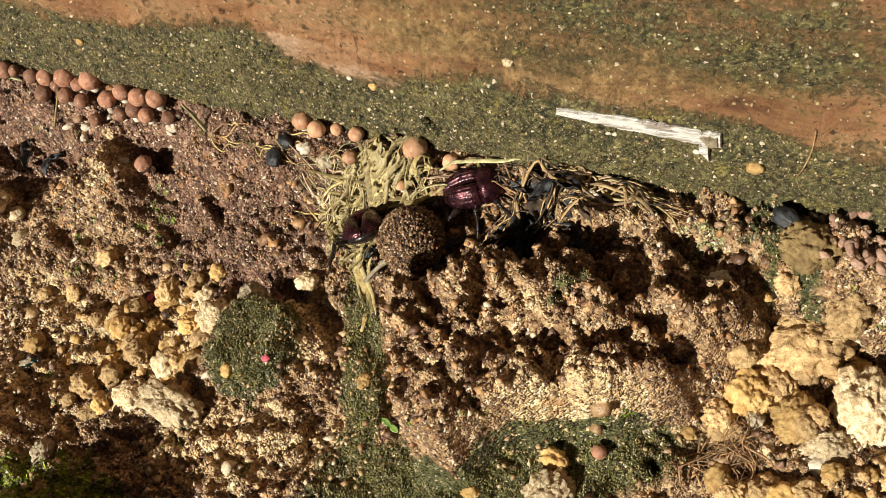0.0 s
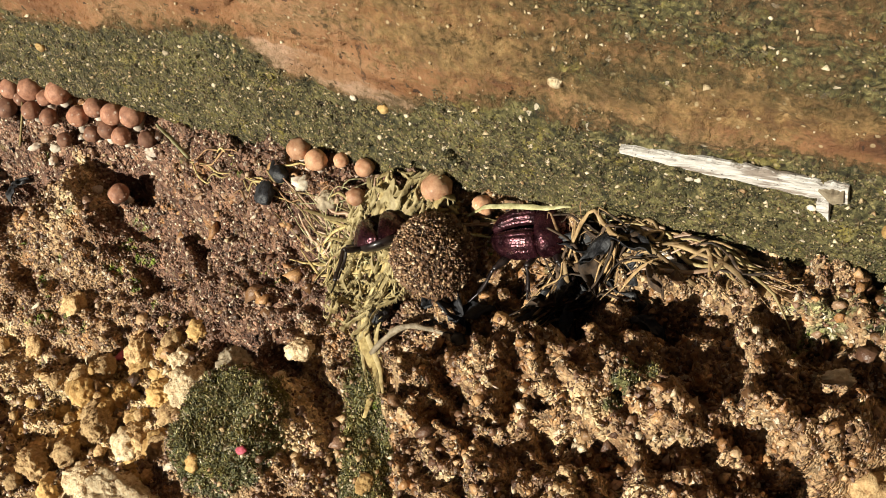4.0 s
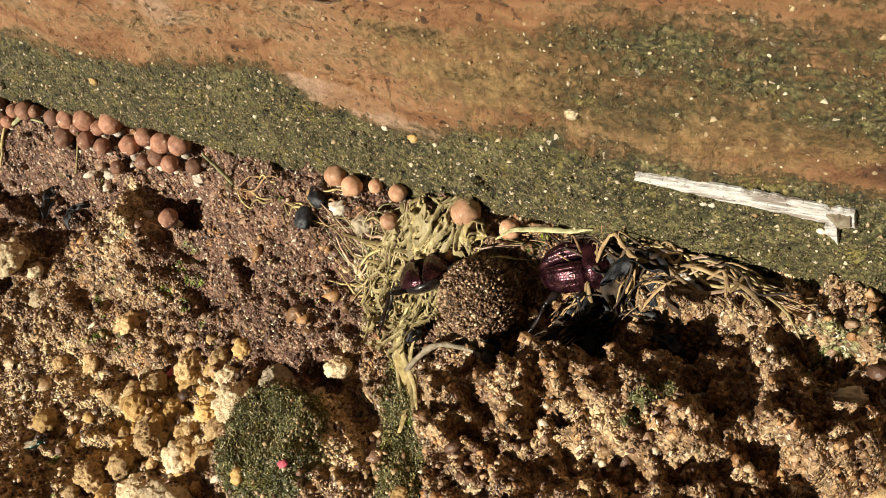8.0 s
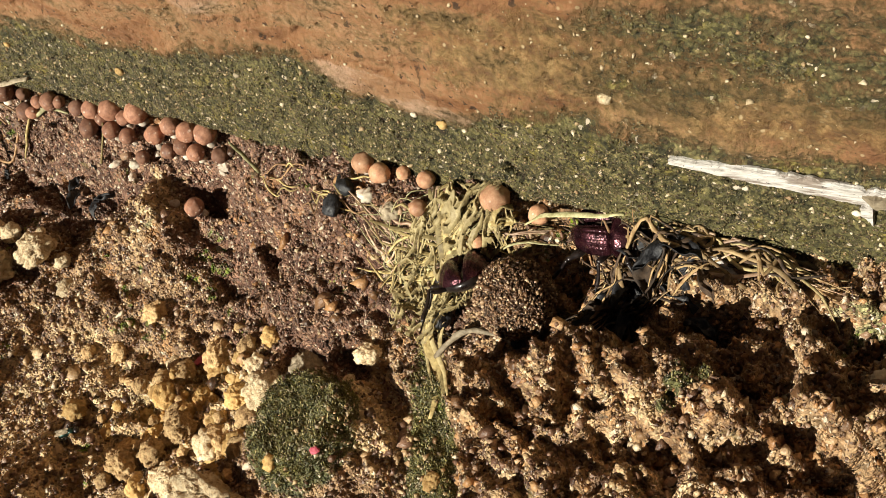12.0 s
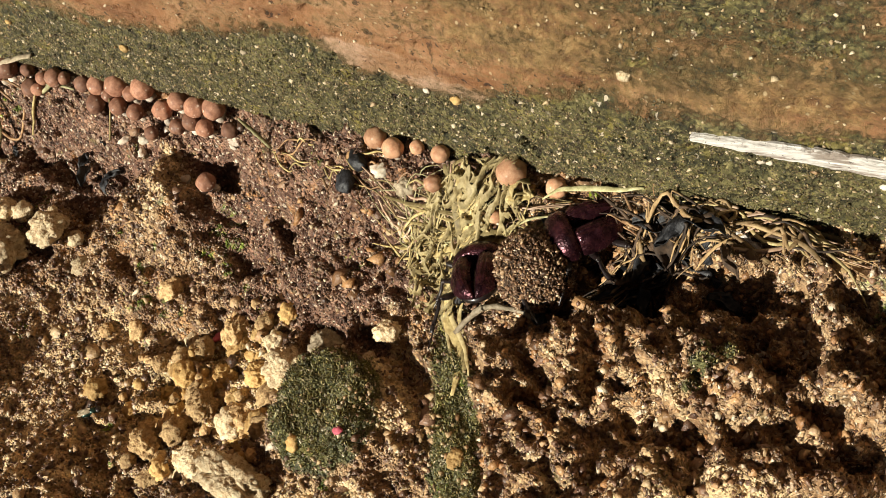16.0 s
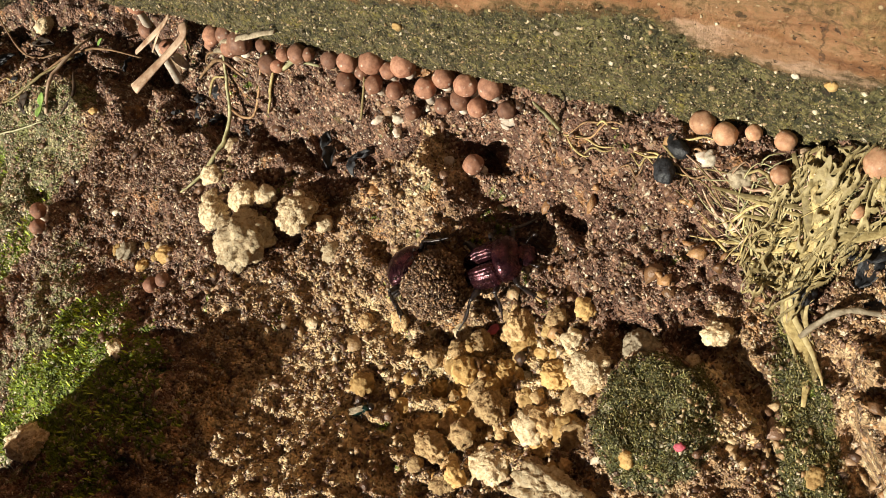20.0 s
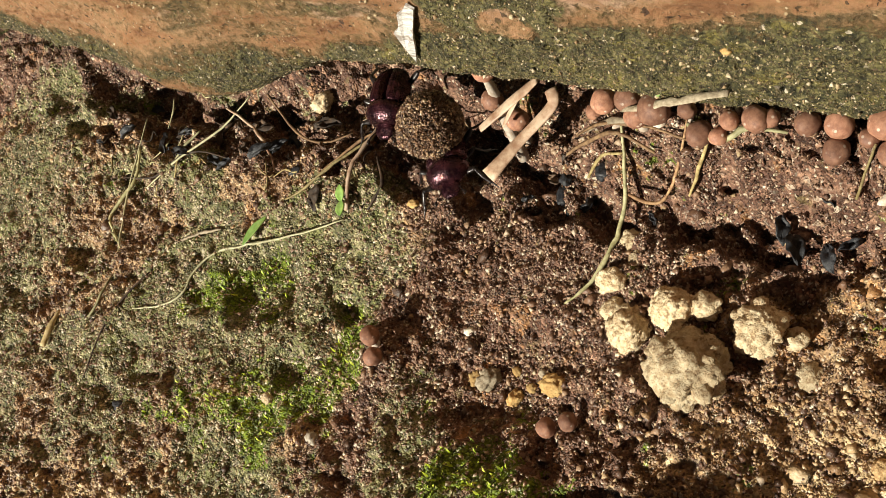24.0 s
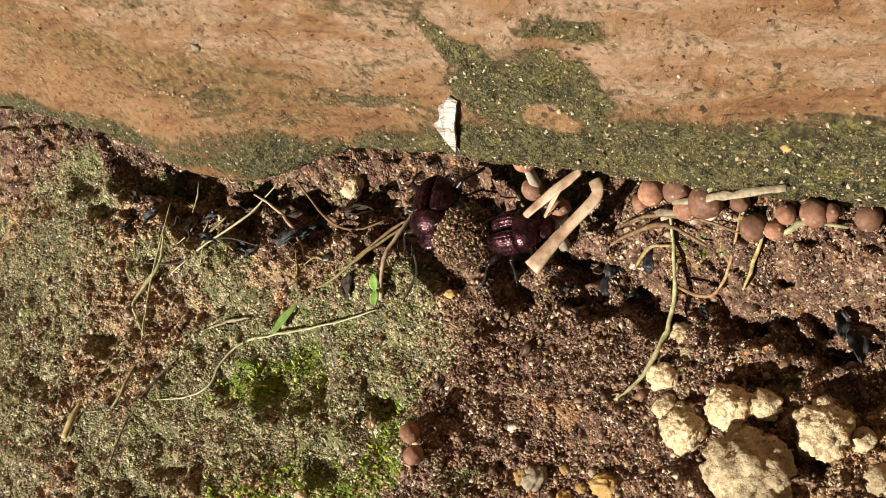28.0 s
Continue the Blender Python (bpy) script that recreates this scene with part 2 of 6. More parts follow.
    dark = n.mix(n.step(n.noise(6, 4, 0.6), 0.55, 0.66, 0.0, 0.7), dark, n.mix(fine, (0.11, 0.10, 0.022), (0.30, 0.26, 0.07)))
    c = n.mix(n.step(n.sums("ADD", n.attr("dark"), n.sums("MULTIPLY", edge, 0.6)), 0.38, 0.60), c, dark)
    c = n.mix(n.step(n.sums("ADD", n.attr("green"), edge), 0.42, 0.60), c, green)
    c = n.mix(n.sums("MULTIPLY", speck, 0.85), c, (0.72, 0.60, 0.42))
    c = n.mix(0.35, c, n.colors(big, (0.3, (0.55, 0.5, 0.45)), (0.7, (1.0, 1.0, 1.0))), "MULTIPLY")
    n.base(n.mix(n.step(n.noise(6, 4, 0.6), 0.40, 0.58, 0.45, 1.0), c, n.grains(n.grains(c, 0.48), 1.1, 0.72, 1.25, 0.98, 0.98)))
    n.rough(n.step(n.noise(1.0, 3), 0.35, 0.65, 0.38, 0.92))
    n.bump(n.sums("SUBTRACT", n.sums("MULTIPLY", n.noise(0.35, 3, 0.6), 0.35), n.sums("MULTIPLY", n.sums("ADD", n.cell(0.48), n.sums("MULTIPLY", n.cell(1.1), 1.5)), n.step(n.noise(6, 4, 0.6), 0.38, 0.58, 0.6, 1.1))), 0.55, 1.0)
    return m


def wall_material():
    m = mat("red_stone", 0.8)
    n = Nodes(m)
    fine = n.noise(0.8, 4, 0.7)
    mid = n.noise(7, 5, 0.6)
    stretch = n.t.nodes.new("ShaderNodeMapping")
    stretch.inputs["Scale"].default_value = (0.35, 1.0, 1.5)
    stretch.inputs["Rotation"].default_value = (0.0, math.radians(-18), 0.0)
    n.t.links.new(n.place, stretch.inputs[0])
    whole, n.place = n.place, stretch.outputs[0]
    band = n.noise(9, 5, 0.62, 0.6)
    n.place = whole
    stone = n.colors(band, (0.28, (0.13, 0.052, 0.022)), (0.44, (0.31, 0.148, 0.068)), (0.58, (0.46, 0.255, 0.138)), (0.74, (0.58, 0.38, 0.235)))
    stone = n.mix(n.step(mid, 0.45, 0.75, 0.0, 0.5), stone, (0.28, 0.125, 0.046))
    cracks = n.step(n.cell(11, "Distance", "DISTANCE_TO_EDGE"), 0.035, 0.0, 0.0, 0.5)
    stone = n.mix(n.sums("MULTIPLY", cracks, n.step(n.noise(20, 3), 0.6, 0.7)), stone, (0.06, 0.03, 0.015))
    pale = n.mix(n.step(band, 0.40, 0.56), n.mix(fine, (0.27, 0.135, 0.062), (0.40, 0.22, 0.115)), n.mix(fine, (0.46, 0.285, 0.19), (0.60, 0.405, 0.29)))
    stone = n.mix(n.step(n.sums("ADD", n.attr("pale"), n.sums("MULTIPLY", n.sums("SUBTRACT", n.noise(16, 5, 0.6, 0.8), 0.5), 3.4)), 0.45, 0.8), stone, pale)
    warp = n.t.nodes.new("ShaderNodeMix")
    warp.data_type, warp.blend_type, warp.inputs[0].default_value = "RGBA", "LINEAR_LIGHT", 0.0009
    n.put(n.place, warp.inputs[6]), n.put(n.noise(0.9, 2, 0.6, 0.0, True), warp.inputs[7])
    n.place = warp.outputs[2]
    for gap, wide in ((1.4, 0.26), (4.0, 0.20)):
        stone = n.mix(n.sums("MULTIPLY", n.step(n.cell(gap), wide, wide * 0.6, 0.0, 0.95), n.step(n.cell(gap, "Color"), 0.45, 0.50)), stone, (0.045, 0.022, 0.012))
    seam = n.step(n.cell(17, "Distance", "DISTANCE_TO_EDGE"), 0.022, 0.004, 0.0, 0.8)
    stone = n.mix(n.sums("MULTIPLY", seam, n.step(n.noise(11, 3), 0.54, 0.60)), stone, (0.07, 0.035, 0.018))
    n.place = whole
    moss = n.colors(n.noise(1.6, 5, 0.72), (0.32, (0.012, 0.012, 0.006)), (0.45, (0.048, 0.045, 0.018)), (0.57, (0.135, 0.118, 0.048)), (0.70, (0.34, 0.275, 0.125)))
    moss = n.mix(n.step(n.noise(14, 4), 0.42, 0.68), moss, n.mix(fine, (0.07, 0.066, 0.022), (0.20, 0.17, 0.068)))
    moss = n.mix(n.step(n.noise(5, 4, 0.65), 0.54, 0.66, 0.0, 0.7), moss, n.mix(fine, (0.10, 0.085, 0.016), (0.30, 0.24, 0.06)))
    moss = n.grains(moss, 0.7, 0.55, 1.5, 0.985, 0.93)
    grains = n.sums("MULTIPLY", n.step(n.cell(1.7), 0.22, 0.10), n.step(n.cell(1.7, "Color"), 0.60, 0.8))
    edge = n.sums("ADD", n.sums("MULTIPLY", n.sums("SUBTRACT", n.noise(1.5, 6, 0.8), 0.5), 1.7), n.sums("MULTIPLY", n.sums("SUBTRACT", band, 0.5), 1.6))
    mark = n.step(n.sums("ADD", n.attr("stain"), n.sums("MULTIPLY", edge, 0.8)), 0.15, 0.75, 0.0, 0.85)
    stone = n.mix(mark, stone, n.colors(n.noise(2.0, 5, 0.7), (0.34, (0.07, 0.034, 0.014)), (0.47, (0.19, 0.105, 0.040)), (0.60, (0.36, 0.225, 0.090)), (0.72, (0.56, 0.40, 0.20))))
    stain = n.step(n.sums("ADD", n.attr("moss"), n.sums("MULTIPLY", edge, 1.3)), -0.25, 0.5, 0.0, 0.8)
    stone = n.mix(stain, stone, n.mix(fine, (0.09, 0.058, 0.022), (0.27, 0.18, 0.070)))
    c = n.mix(n.step(n.sums("ADD", n.attr("moss"), edge), 0.32, 0.68), stone, moss)
    c = n.mix(n.sums("MULTIPLY", grains, 0.8), c, (0.60, 0.47, 0.28))
    n.base(c)
    n.rough(n.step(fine, 0.3, 0.7, 0.6, 0.9))
    n.bump(n.sums("SUBTRACT", n.sums("ADD", n.noise(0.8, 5, 0.75), n.noise(2.6, 4, 0.6)), n.sums("MULTIPLY", n.cell(0.8), n.sums("MULTIPLY", n.step(n.sums("ADD", n.attr("moss"), edge), 0.2, 0.6), 0.9))), 0.85, 1.0)
    return m


def plain(name, dark, light, size=1.5, rough=0.7, depth=0.15, metal=0.0, vary=0.25, spec=0.4, sub=0.0, flecks=0.0, pits=0.0):
    """A natural surface between two colours, with grain, blotches and relief, varied from thing to thing."""
    m = mat(name, rough, metal, spec)
    n = Nodes(m)
    c = n.mix(n.step(n.noise(size, 5, 0.65), 0.3, 0.7), dark, light)
    c = n.mix(n.step(n.noise(size * 5, 3), 0.3, 0.75, 0.0, 0.5), c, tuple(0.6 * v for v in dark))
    if flecks:
        c = n.mix(n.sums("MULTIPLY", n.step(n.cell(0.9), 0.34, 0.20, 0.0, flecks), n.step(n.cell(0.9, "Color"), 0.60, 0.68)), c, (0.78, 0.66, 0.54))
    if pits:
        c = n.mix(n.sums("MULTIPLY", n.step(n.noise(1.1, 3, 0.7), 0.44, 0.36, 0.0, pits), 1.0), c, (0.20, 0.11, 0.05))
    tone = n.step(n.random(), 0.0, 1.0, 1.0 - vary, 1.0 + vary)
    c = n.mix(1.0, c, n.colors(tone, (0.0, (0.0, 0.0, 0.0)), (1.0, (1.0, 1.0, 1.0))), "MULTIPLY") if vary == 0 else c
    hsv = n.t.nodes.new("ShaderNodeHueSaturation")
    n.put(tone, hsv.inputs["Value"]), n.put(c, hsv.inputs["Color"])
    n.base(hsv.outputs[0])
    n.rough(n.step(n.noise(size * 2, 3), 0.3, 0.7, max(0.05, rough - 0.12), min(1.0, rough + 0.1)))
    n.bump(n.noise(size * 0.6, 4, 0.65), depth, 0.8)
    if sub:
        n.bsdf.inputs["Subsurface Weight"].default_value = sub
        n.bsdf.inputs["Subsurface Radius"].default_value = (0.001, 0.0006, 0.0003)
    return m


def grain_material(name, *stops):
    m = mat(name, 0.40, 0.0, 0.6)
    n = Nodes(m)
    c = n.colors(n.island(), *stops)
    n.base(n.mix(n.step(n.noise(0.8, 4, 0.7), 0.3, 0.75, 0.0, 0.55), c, (0.16, 0.085, 0.045)))
    n.bump(n.noise(0.5, 3, 0.7), 0.2, 1.0)
    return m


SOIL, STONE = soil_material(), wall_material()
CREAM = plain("cream_limestone", (0.50, 0.35, 0.19), (0.84, 0.72, 0.50), 1.0, 0.85, 0.6, pits=0.7)
OCHRE = plain("ochre_stone", (0.36, 0.20, 0.06), (0.66, 0.46, 0.20), 1.8, 0.85, 0.4)
GREYST = plain("grey_stone", (0.22, 0.17, 0.11), (0.50, 0.42, 0.30), 1.2, 0.7, 0.25)
WHITEST = plain("white_grit", (0.55, 0.46, 0.34), (0.80, 0.74, 0.62), 0.8, 0.7, 0.12)
SLATE = plain("black_chip", (0.008, 0.008, 0.010), (0.035, 0.036, 0.042), 0.9, 0.55, 0.2)
CAP = plain("brown_cap", (0.21, 0.090, 0.055), (0.42, 0.215, 0.135), 1.1, 0.72, 0.03, vary=0.4, sub=0.05, flecks=0.5)
CAPPALE = plain("pale_cap", (0.40, 0.19, 0.105), (0.62, 0.37, 0.22), 1.0, 0.65, 0.03, vary=0.25, sub=0.05, flecks=0.4)
STALK = plain("pale_stalk", (0.50, 0.38, 0.28), (0.80, 0.72, 0.62), 0.8, 0.7, 0.05)
def grained_wood():
    m = mat("bleached_wood", 0.85)
    n = Nodes(m)
    run = n.t.nodes.new("ShaderNodeMapping")
    run.inputs["Scale"].default_value = (0.16, 1.0, 1.0)
    n.t.links.new(n.place, run.inputs[0])
    whole, n.place = n.place, run.outputs[0]
    line = n.noise(0.5, 5, 0.7)
    blotch = n.noise(1.6, 4, 0.65)
    n.place = whole
    c = n.colors(line, (0.30, (0.22, 0.19, 0.17)), (0.42, (0.50, 0.47, 0.44)), (0.62, (0.74, 0.71, 0.68)))
    c = n.mix(n.step(blotch, 0.51, 0.60, 0.0, 0.85), c, n.mix(line, (0.10, 0.075, 0.06), (0.40, 0.32, 0.26)))
    c = n.mix(n.step(n.noise(0.6, 4, 0.7), 0.62, 0.68, 0.0, 0.8), c, (0.06, 0.05, 0.045))
    n.base(c)
    n.bump(line, 0.4, 1.0)
    return m


def shell_material():
    """Dark purple horn with a metallic sheen and fine punctures."""
    m = mat("beetle_shell", 0.3, 0.75, 0.7)
    n = Nodes(m)
    c = n.mix(n.step(n.noise(1.4, 4, 0.6), 0.3, 0.7), (0.018, 0.005, 0.008), (0.085, 0.024, 0.034))
    c = n.mix(n.step(n.cell(0.30), 0.30, 0.12, 0.0, 0.6), c, (0.008, 0.003, 0.004))
    n.base(n.mix(n.step(n.noise(0.7, 4, 0.7), 0.58, 0.70, 0.0, 0.5), c, (0.15, 0.085, 0.05)))
    n.rough(n.step(n.noise(0.9, 3), 0.3, 0.7, 0.18, 0.36))
    n.bump(n.sums("ADD", n.cell(0.30), n.sums("MULTIPLY", n.noise(0.4, 3), 0.5)), 0.05, 1.0)
    return m


BLEACHED = grained_wood()
STRAW = plain("straw_fibre", (0.22, 0.155, 0.055), (0.56, 0.45, 0.21), 1.0, 0.7, 0.06, vary=0.4)
ROOT = plain("rusty_root", (0.17, 0.085, 0.04), (0.44, 0.28, 0.145), 1.0, 0.75, 0.08, vary=0.35)
DRY = plain("dry_leaf", (0.022, 0.014, 0.010), (0.12, 0.075, 0.045), 1.3, 0.75, 0.12, vary=0.45)
GREEN = plain("green_stem", (0.24, 0.22, 0.10), (0.58, 0.54, 0.31), 1.2, 0.6, 0.05, vary=0.3)
PALEHUSK = plain("yellow_case", (0.45, 0.32, 0.12), (0.78, 0.64, 0.36), 1.5, 0.6, 0.08)
PALESTEM = plain("pale_stem", (0.36, 0.34, 0.18), (0.70, 0.66, 0.44), 1.2, 0.6, 0.05, vary=0.2)
LEAF = plain("fresh_leaf", (0.15, 0.28, 0.055), (0.30, 0.45, 0.13), 1.5, 0.45, 0.05, sub=0.1)
HUSK = plain("pale_husk", (0.30, 0.165, 0.10), (0.66, 0.50, 0.36), 3.2, 0.5, 0.05, vary=0.2)
WEB = plain("pale_web", (0.26, 0.19, 0.075), (0.56, 0.465, 0.245), 1.2, 0.65, 0.12, vary=0.25)
PINK = plain("pink_petal", (0.42, 0.06, 0.10), (0.70, 0.16, 0.22), 0.8, 0.6, 0.08)
SHELL = shell_material()
LIMB = plain("beetle_leg", (0.006, 0.004, 0.004), (0.022, 0.014, 0.014), 0.8, 0.35, 0.03, vary=0.1, spec=0.6)
FLYGREEN = plain("fly_metal", (0.004, 0.012, 0.010), (0.02, 0.06, 0.045), 0.6, 0.3, 0.02, metal=0.5)
LICHEN = plain("pink_lichen", (0.22, 0.12, 0.08), (0.50, 0.33, 0.25), 1.0, 0.9, 0.2)
GRAINS_TAN = grain_material("tan_crumbs", (0.0, (0.22, 0.12, 0.055)), (0.4, (0.46, 0.30, 0.15)), (0.8, (0.64, 0.48, 0.28)), (1.0, (0.80, 0.70, 0.52)))
GRAINS_RED = grain_material("soil_crumbs", (0.0, (0.034, 0.016, 0.011)), (0.4, (0.115, 0.057, 0.036)), (0.72, (0.235, 0.130, 0.080)), (0.93, (0.44, 0.29, 0.18)), (1.0, (0.85, 0.75, 0.58)))
GRAINS_RUST = grain_material("rusty_lumps", (0.0, (0.07, 0.035, 0.018)), (0.35, (0.22, 0.110, 0.046)), (0.65, (0.44, 0.22, 0.085)), (0.9, (0.54, 0.33, 0.16)), (1.0, (0.72, 0.56, 0.36)))
GRAINS_SAND = grain_material("sand_grains", (0.0, (0.10, 0.05, 0.03)), (0.35, (0.30, 0.175, 0.11)), (0.75, (0.52, 0.36, 0.24)), (1.0, (0.82, 0.70, 0.55)))
GRAINS_PALE = grain_material("pale_specks", (0.0, (0.34, 0.22, 0.11)), (0.5, (0.55, 0.43, 0.25)), (1.0, (0.80, 0.70, 0.52)))
MOSSGREEN = grain_material("moss_leaves", (0.0, (0.06, 0.10, 0.005)), (0.4, (0.26, 0.40, 0.010)), (0.75, (0.50, 0.66, 0.020)), (1.0, (0.74, 0.82, 0.09)))
DUNG = plain("dung", (0.025, 0.014, 0.008), (0.085, 0.050, 0.027), 0.7, 0.9, 0.3)
GRAINS_DUNG = grain_material("dung_grains", (0.0, (0.035, 0.017, 0.010)), (0.42, (0.115, 0.056, 0.029)), (0.72, (0.26, 0.145, 0.075)), (0.9, (0.50, 0.34, 0.19)), (1.0, (0.82, 0.66, 0.45)))

# ---- building helpers, millimetres in, metres out ----
MM = 0.001


def mesh_of(name, verts, faces, material, smooth=True):
    me = bpy.data.meshes.new(name)
    me.from_pydata([tuple(v) for v in verts], [], [tuple(f) for f in faces])
    me.materials.append(material)
    if smooth:
        me.polygons.foreach_set("use_smooth", [True] * len(me.polygons))
    me.update()
    return me


def part(name, data, parent, label="", at=None):
    """One mesh as a part under a thing or a part."""
    ob = new(name, data)
    ob.parent = parent
    if at is not None:
        ob.matrix_basis = at
    return tagged(ob, label) if label else ob


def base_of(name, m, label, category, group="", kind=""):
    """An Empty that carries the parts of one thing."""
    ob = new(name)
    ob.empty_display_size = 0.002
    ob.matrix_basis = m
    return tagged(ob, label, category, group, kind)


def thing(name, data, m, label, category, group="", kind=""):
    ob = new(name, data)
    ob.matrix_basis = m
    return tagged(ob, label, category, group, kind)


def at_mm(x, y, z, rx=0, ry=0, rz=0):
    return pose(x * MM, y * MM, z * MM, rx, ry, rz)


def sheet(name, X, Y, Z, material, masks, flip=False):
    """A bent sheet of a grid of points, with masks as attributes."""
    rows, cols = X.shape
    me = bpy.data.meshes.new(name)
    co = np.stack([X, Y, Z], -1).reshape(-1, 3) * MM
    idx = np.arange(rows * cols).reshape(rows, cols)
    quad = np.stack([idx[:-1, :-1], idx[:-1, 1:], idx[1:, 1:], idx[1:, :-1]], -1).reshape(-1, 4)
    if flip:
        quad = quad[:, ::-1]
    me.vertices.add(len(co)), me.loops.add(quad.size), me.polygons.add(len(quad))
    me.vertices.foreach_set("co", co.astype(np.float32).ravel())
    me.loops.foreach_set("vertex_index", quad.astype(np.int32).ravel())
    me.polygons.foreach_set("loop_start", np.arange(0, quad.size, 4, dtype=np.int32))
    me.polygons.foreach_set("use_smooth", np.ones(len(quad), bool))
    me.update(calc_edges=True)
    for key, values in masks.items():
        a = me.attributes.new(key, "FLOAT", "POINT")
        a.data.foreach_set("value", np.ascontiguousarray(values, np.float32).ravel())
    me.materials.append(material)
    return me


def lump(name, rx, ry, rz, material, seed=0, rough=0.25, detail=3, fine=0.08, box=0.0):
    """A stone: a ball squeezed and knocked about by noise at two sizes. box: 0 round to 1 square."""
    bm = bmesh.new()
    bmesh.ops.create_icosphere(bm, subdivisions=detail, radius=1.0)
    off = Vector((seed * 3.7, seed * 1.3, seed * 5.1))
    for v in bm.verts:
        p = v.co.normalized()
        if box:
            p = p.lerp(p / max(abs(p.x), abs(p.y), abs(p.z)), box)
        k = 1 + rough * noise.noise(p * 1.6 + off) + fine * noise.noise(p * 4 + off) + 0.7 * fine * noise.noise(p * 9 + off) + 0.4 * fine * noise.noise(p * 19 + off)
        v.co = Vector((p.x * rx, p.y * ry, p.z * rz)) * k * MM
    me = bpy.data.meshes.new(name)
    bm.to_mesh(me), bm.free()
    me.polygons.foreach_set("use_smooth", [True] * len(me.polygons))
    me.materials.append(material)
    return me


def knobbly(name, r, material, seed=0, knobs=14, squash=0.75, detail=4):
    """A popcorn-like stone: a lump grown out of many rounded knobs."""
    rnd = random.Random(seed)
    centres = []
    for k in range(knobs):
        d = Vector((rnd.gauss(0, 1), rnd.gauss(0, 1), rnd.gauss(0, 0.8))).normalized()
        cr = rnd.uniform(0.8, 1.25) * 1.35 / math.sqrt(knobs)
        centres.append((d * (1.0 - cr) * rnd.uniform(0.8, 1.1), cr))
    bm = bmesh.new()
    bmesh.ops.create_icosphere(bm, subdivisions=detail, radius=1.0)
    for v in bm.verts:
        p = v.co.normalized()
        far = 0.80
        for c, cr in centres:
            b = p.dot(c)
            d = b * b - c.dot(c) + cr * cr
            if d > 0:
                far = max(far, b + math.sqrt(d))
        far *= 1 + 0.07 * noise.noise(p * 6 + Vector((seed, 0, 0))) + 0.07 * noise.noise(p * 13 + Vector((0, seed, 0))) + 0.05 * noise.noise(p * 48 + Vector((seed, seed, 0))) + 0.05 * noise.noise(p * 27 + Vector((0, 0, seed)))
        v.co = Vector((p.x, p.y, p.z * squash)) * far * r * MM
    me = bpy.data.meshes.new(name)
    bm.to_mesh(me), bm.free()
    me.polygons.foreach_set("use_smooth", [True] * len(me.polygons))
    me.materials.append(material)
    return me


def tube(name, pts, radii, material, sides=6, flat=1.0, wob=1.0):
    """A stem along points in millimetres, tapering through radii; flat squeezes it into a blade, wob makes it uneven."""
    pts = [Vector(p) for p in pts]
    fine = []
    n = len(pts)
    steps = 4
    for i in range(n - 1):
        a, b, c, d = pts[max(i - 1, 0)], pts[i], pts[i + 1], pts[min(i + 2, n - 1)]
        for s in range(steps):
            u = s / steps
            fine.append(0.5 * ((2 * b) + (c - a) * u + (2 * a - 5 * b + 4 * c - d) * u * u + (3 * b - 3 * c + d - a) * u ** 3))
    fine.append(pts[-1])
    verts, faces, m = [], [], len(fine)
    for i, p in enumerate(fine):
        d = (fine[min(i + 1, m - 1)] - fine[max(i - 1, 0)]).normalized()
        side = d.cross(Vector((0, 0, 1)))
        side = side.normalized() if side.length > 0.05 else Vector((1, 0, 0))
        up = side.cross(d)
        u = i / (m - 1) * (len(radii) - 1)
        k = min(int(u), len(radii) - 2)
        r = radii[k] + (radii[k + 1] - radii[k]) * (u - k)
        r *= 1 + 0.35 * wob * noise.noise(p * 0.9)
        p = p + noise.noise_vector(p * 0.35) * (wob * min(0.4, 1.1 * r))
        for s in range(sides):
            w = 2 * math.pi * s / sides
            verts.append((p + side * math.cos(w) * r + up * math.sin(w) * r * flat) * MM)
    for i in range(m - 1):
        for s in range(sides):
            a, b = i * sides + s, i * sides + (s + 1) % sides
            faces.append((a, b, b + sides, a + sides))
    faces += [tuple(range(sides))[::-1], tuple(range((m - 1) * sides, m * sides))]
    return mesh_of(name, verts, faces, material)


def sliver(name, pts, halves, thick, material):
    """A flat jagged piece of wood standing along (x, y, z) points, millimetres; halves: half its breadth in z."""
    verts, faces, m = [], [], 48
    at = np.linspace(0, 1, len(pts))
    for i in range(m + 1):
        u = i / m
        x, y, z = (float(np.interp(u, at, [p[k] for p in pts])) for k in range(3))
        h = float(np.interp(u, at, halves))
        up = h * (1 + 0.30 * noise.noise(Vector((x * 0.9, 3, 1))) + 0.22 * noise.noise(Vector((x * 2.3, 1, 8))))
        low = h * (1 + 0.30 * noise.noise(Vector((x * 0.8, 9, 4))) + 0.22 * noise.noise(Vector((x * 2.6, 5, 2))))
        for k, (v, d) in enumerate(((-1, 0), (-0.92, 1), (-0.3, 1.1), (0.35, 0.95), (0.9, 1), (1, 0.1), (0.9, -0.6), (-0.9, -0.6))):
            rib = 0.25 * noise.noise(Vector((x * 0.35, v * 4, 7))) if d > 0.5 else 0.0
            verts.append(Vector((x, y - thick * (d + rib), z + v * (up if v > 0 else low))) * MM)
    for i in range(m):
        for k in range(8):
            a, b = i * 8 + k, i * 8 + (k + 1) % 8
            faces.append((a, a + 8, b + 8, b))
    faces += [tuple(range(8)), tuple(range(m * 8, m * 8 + 8))[::-1]]
    return mesh_of(name, verts, faces, material, False)


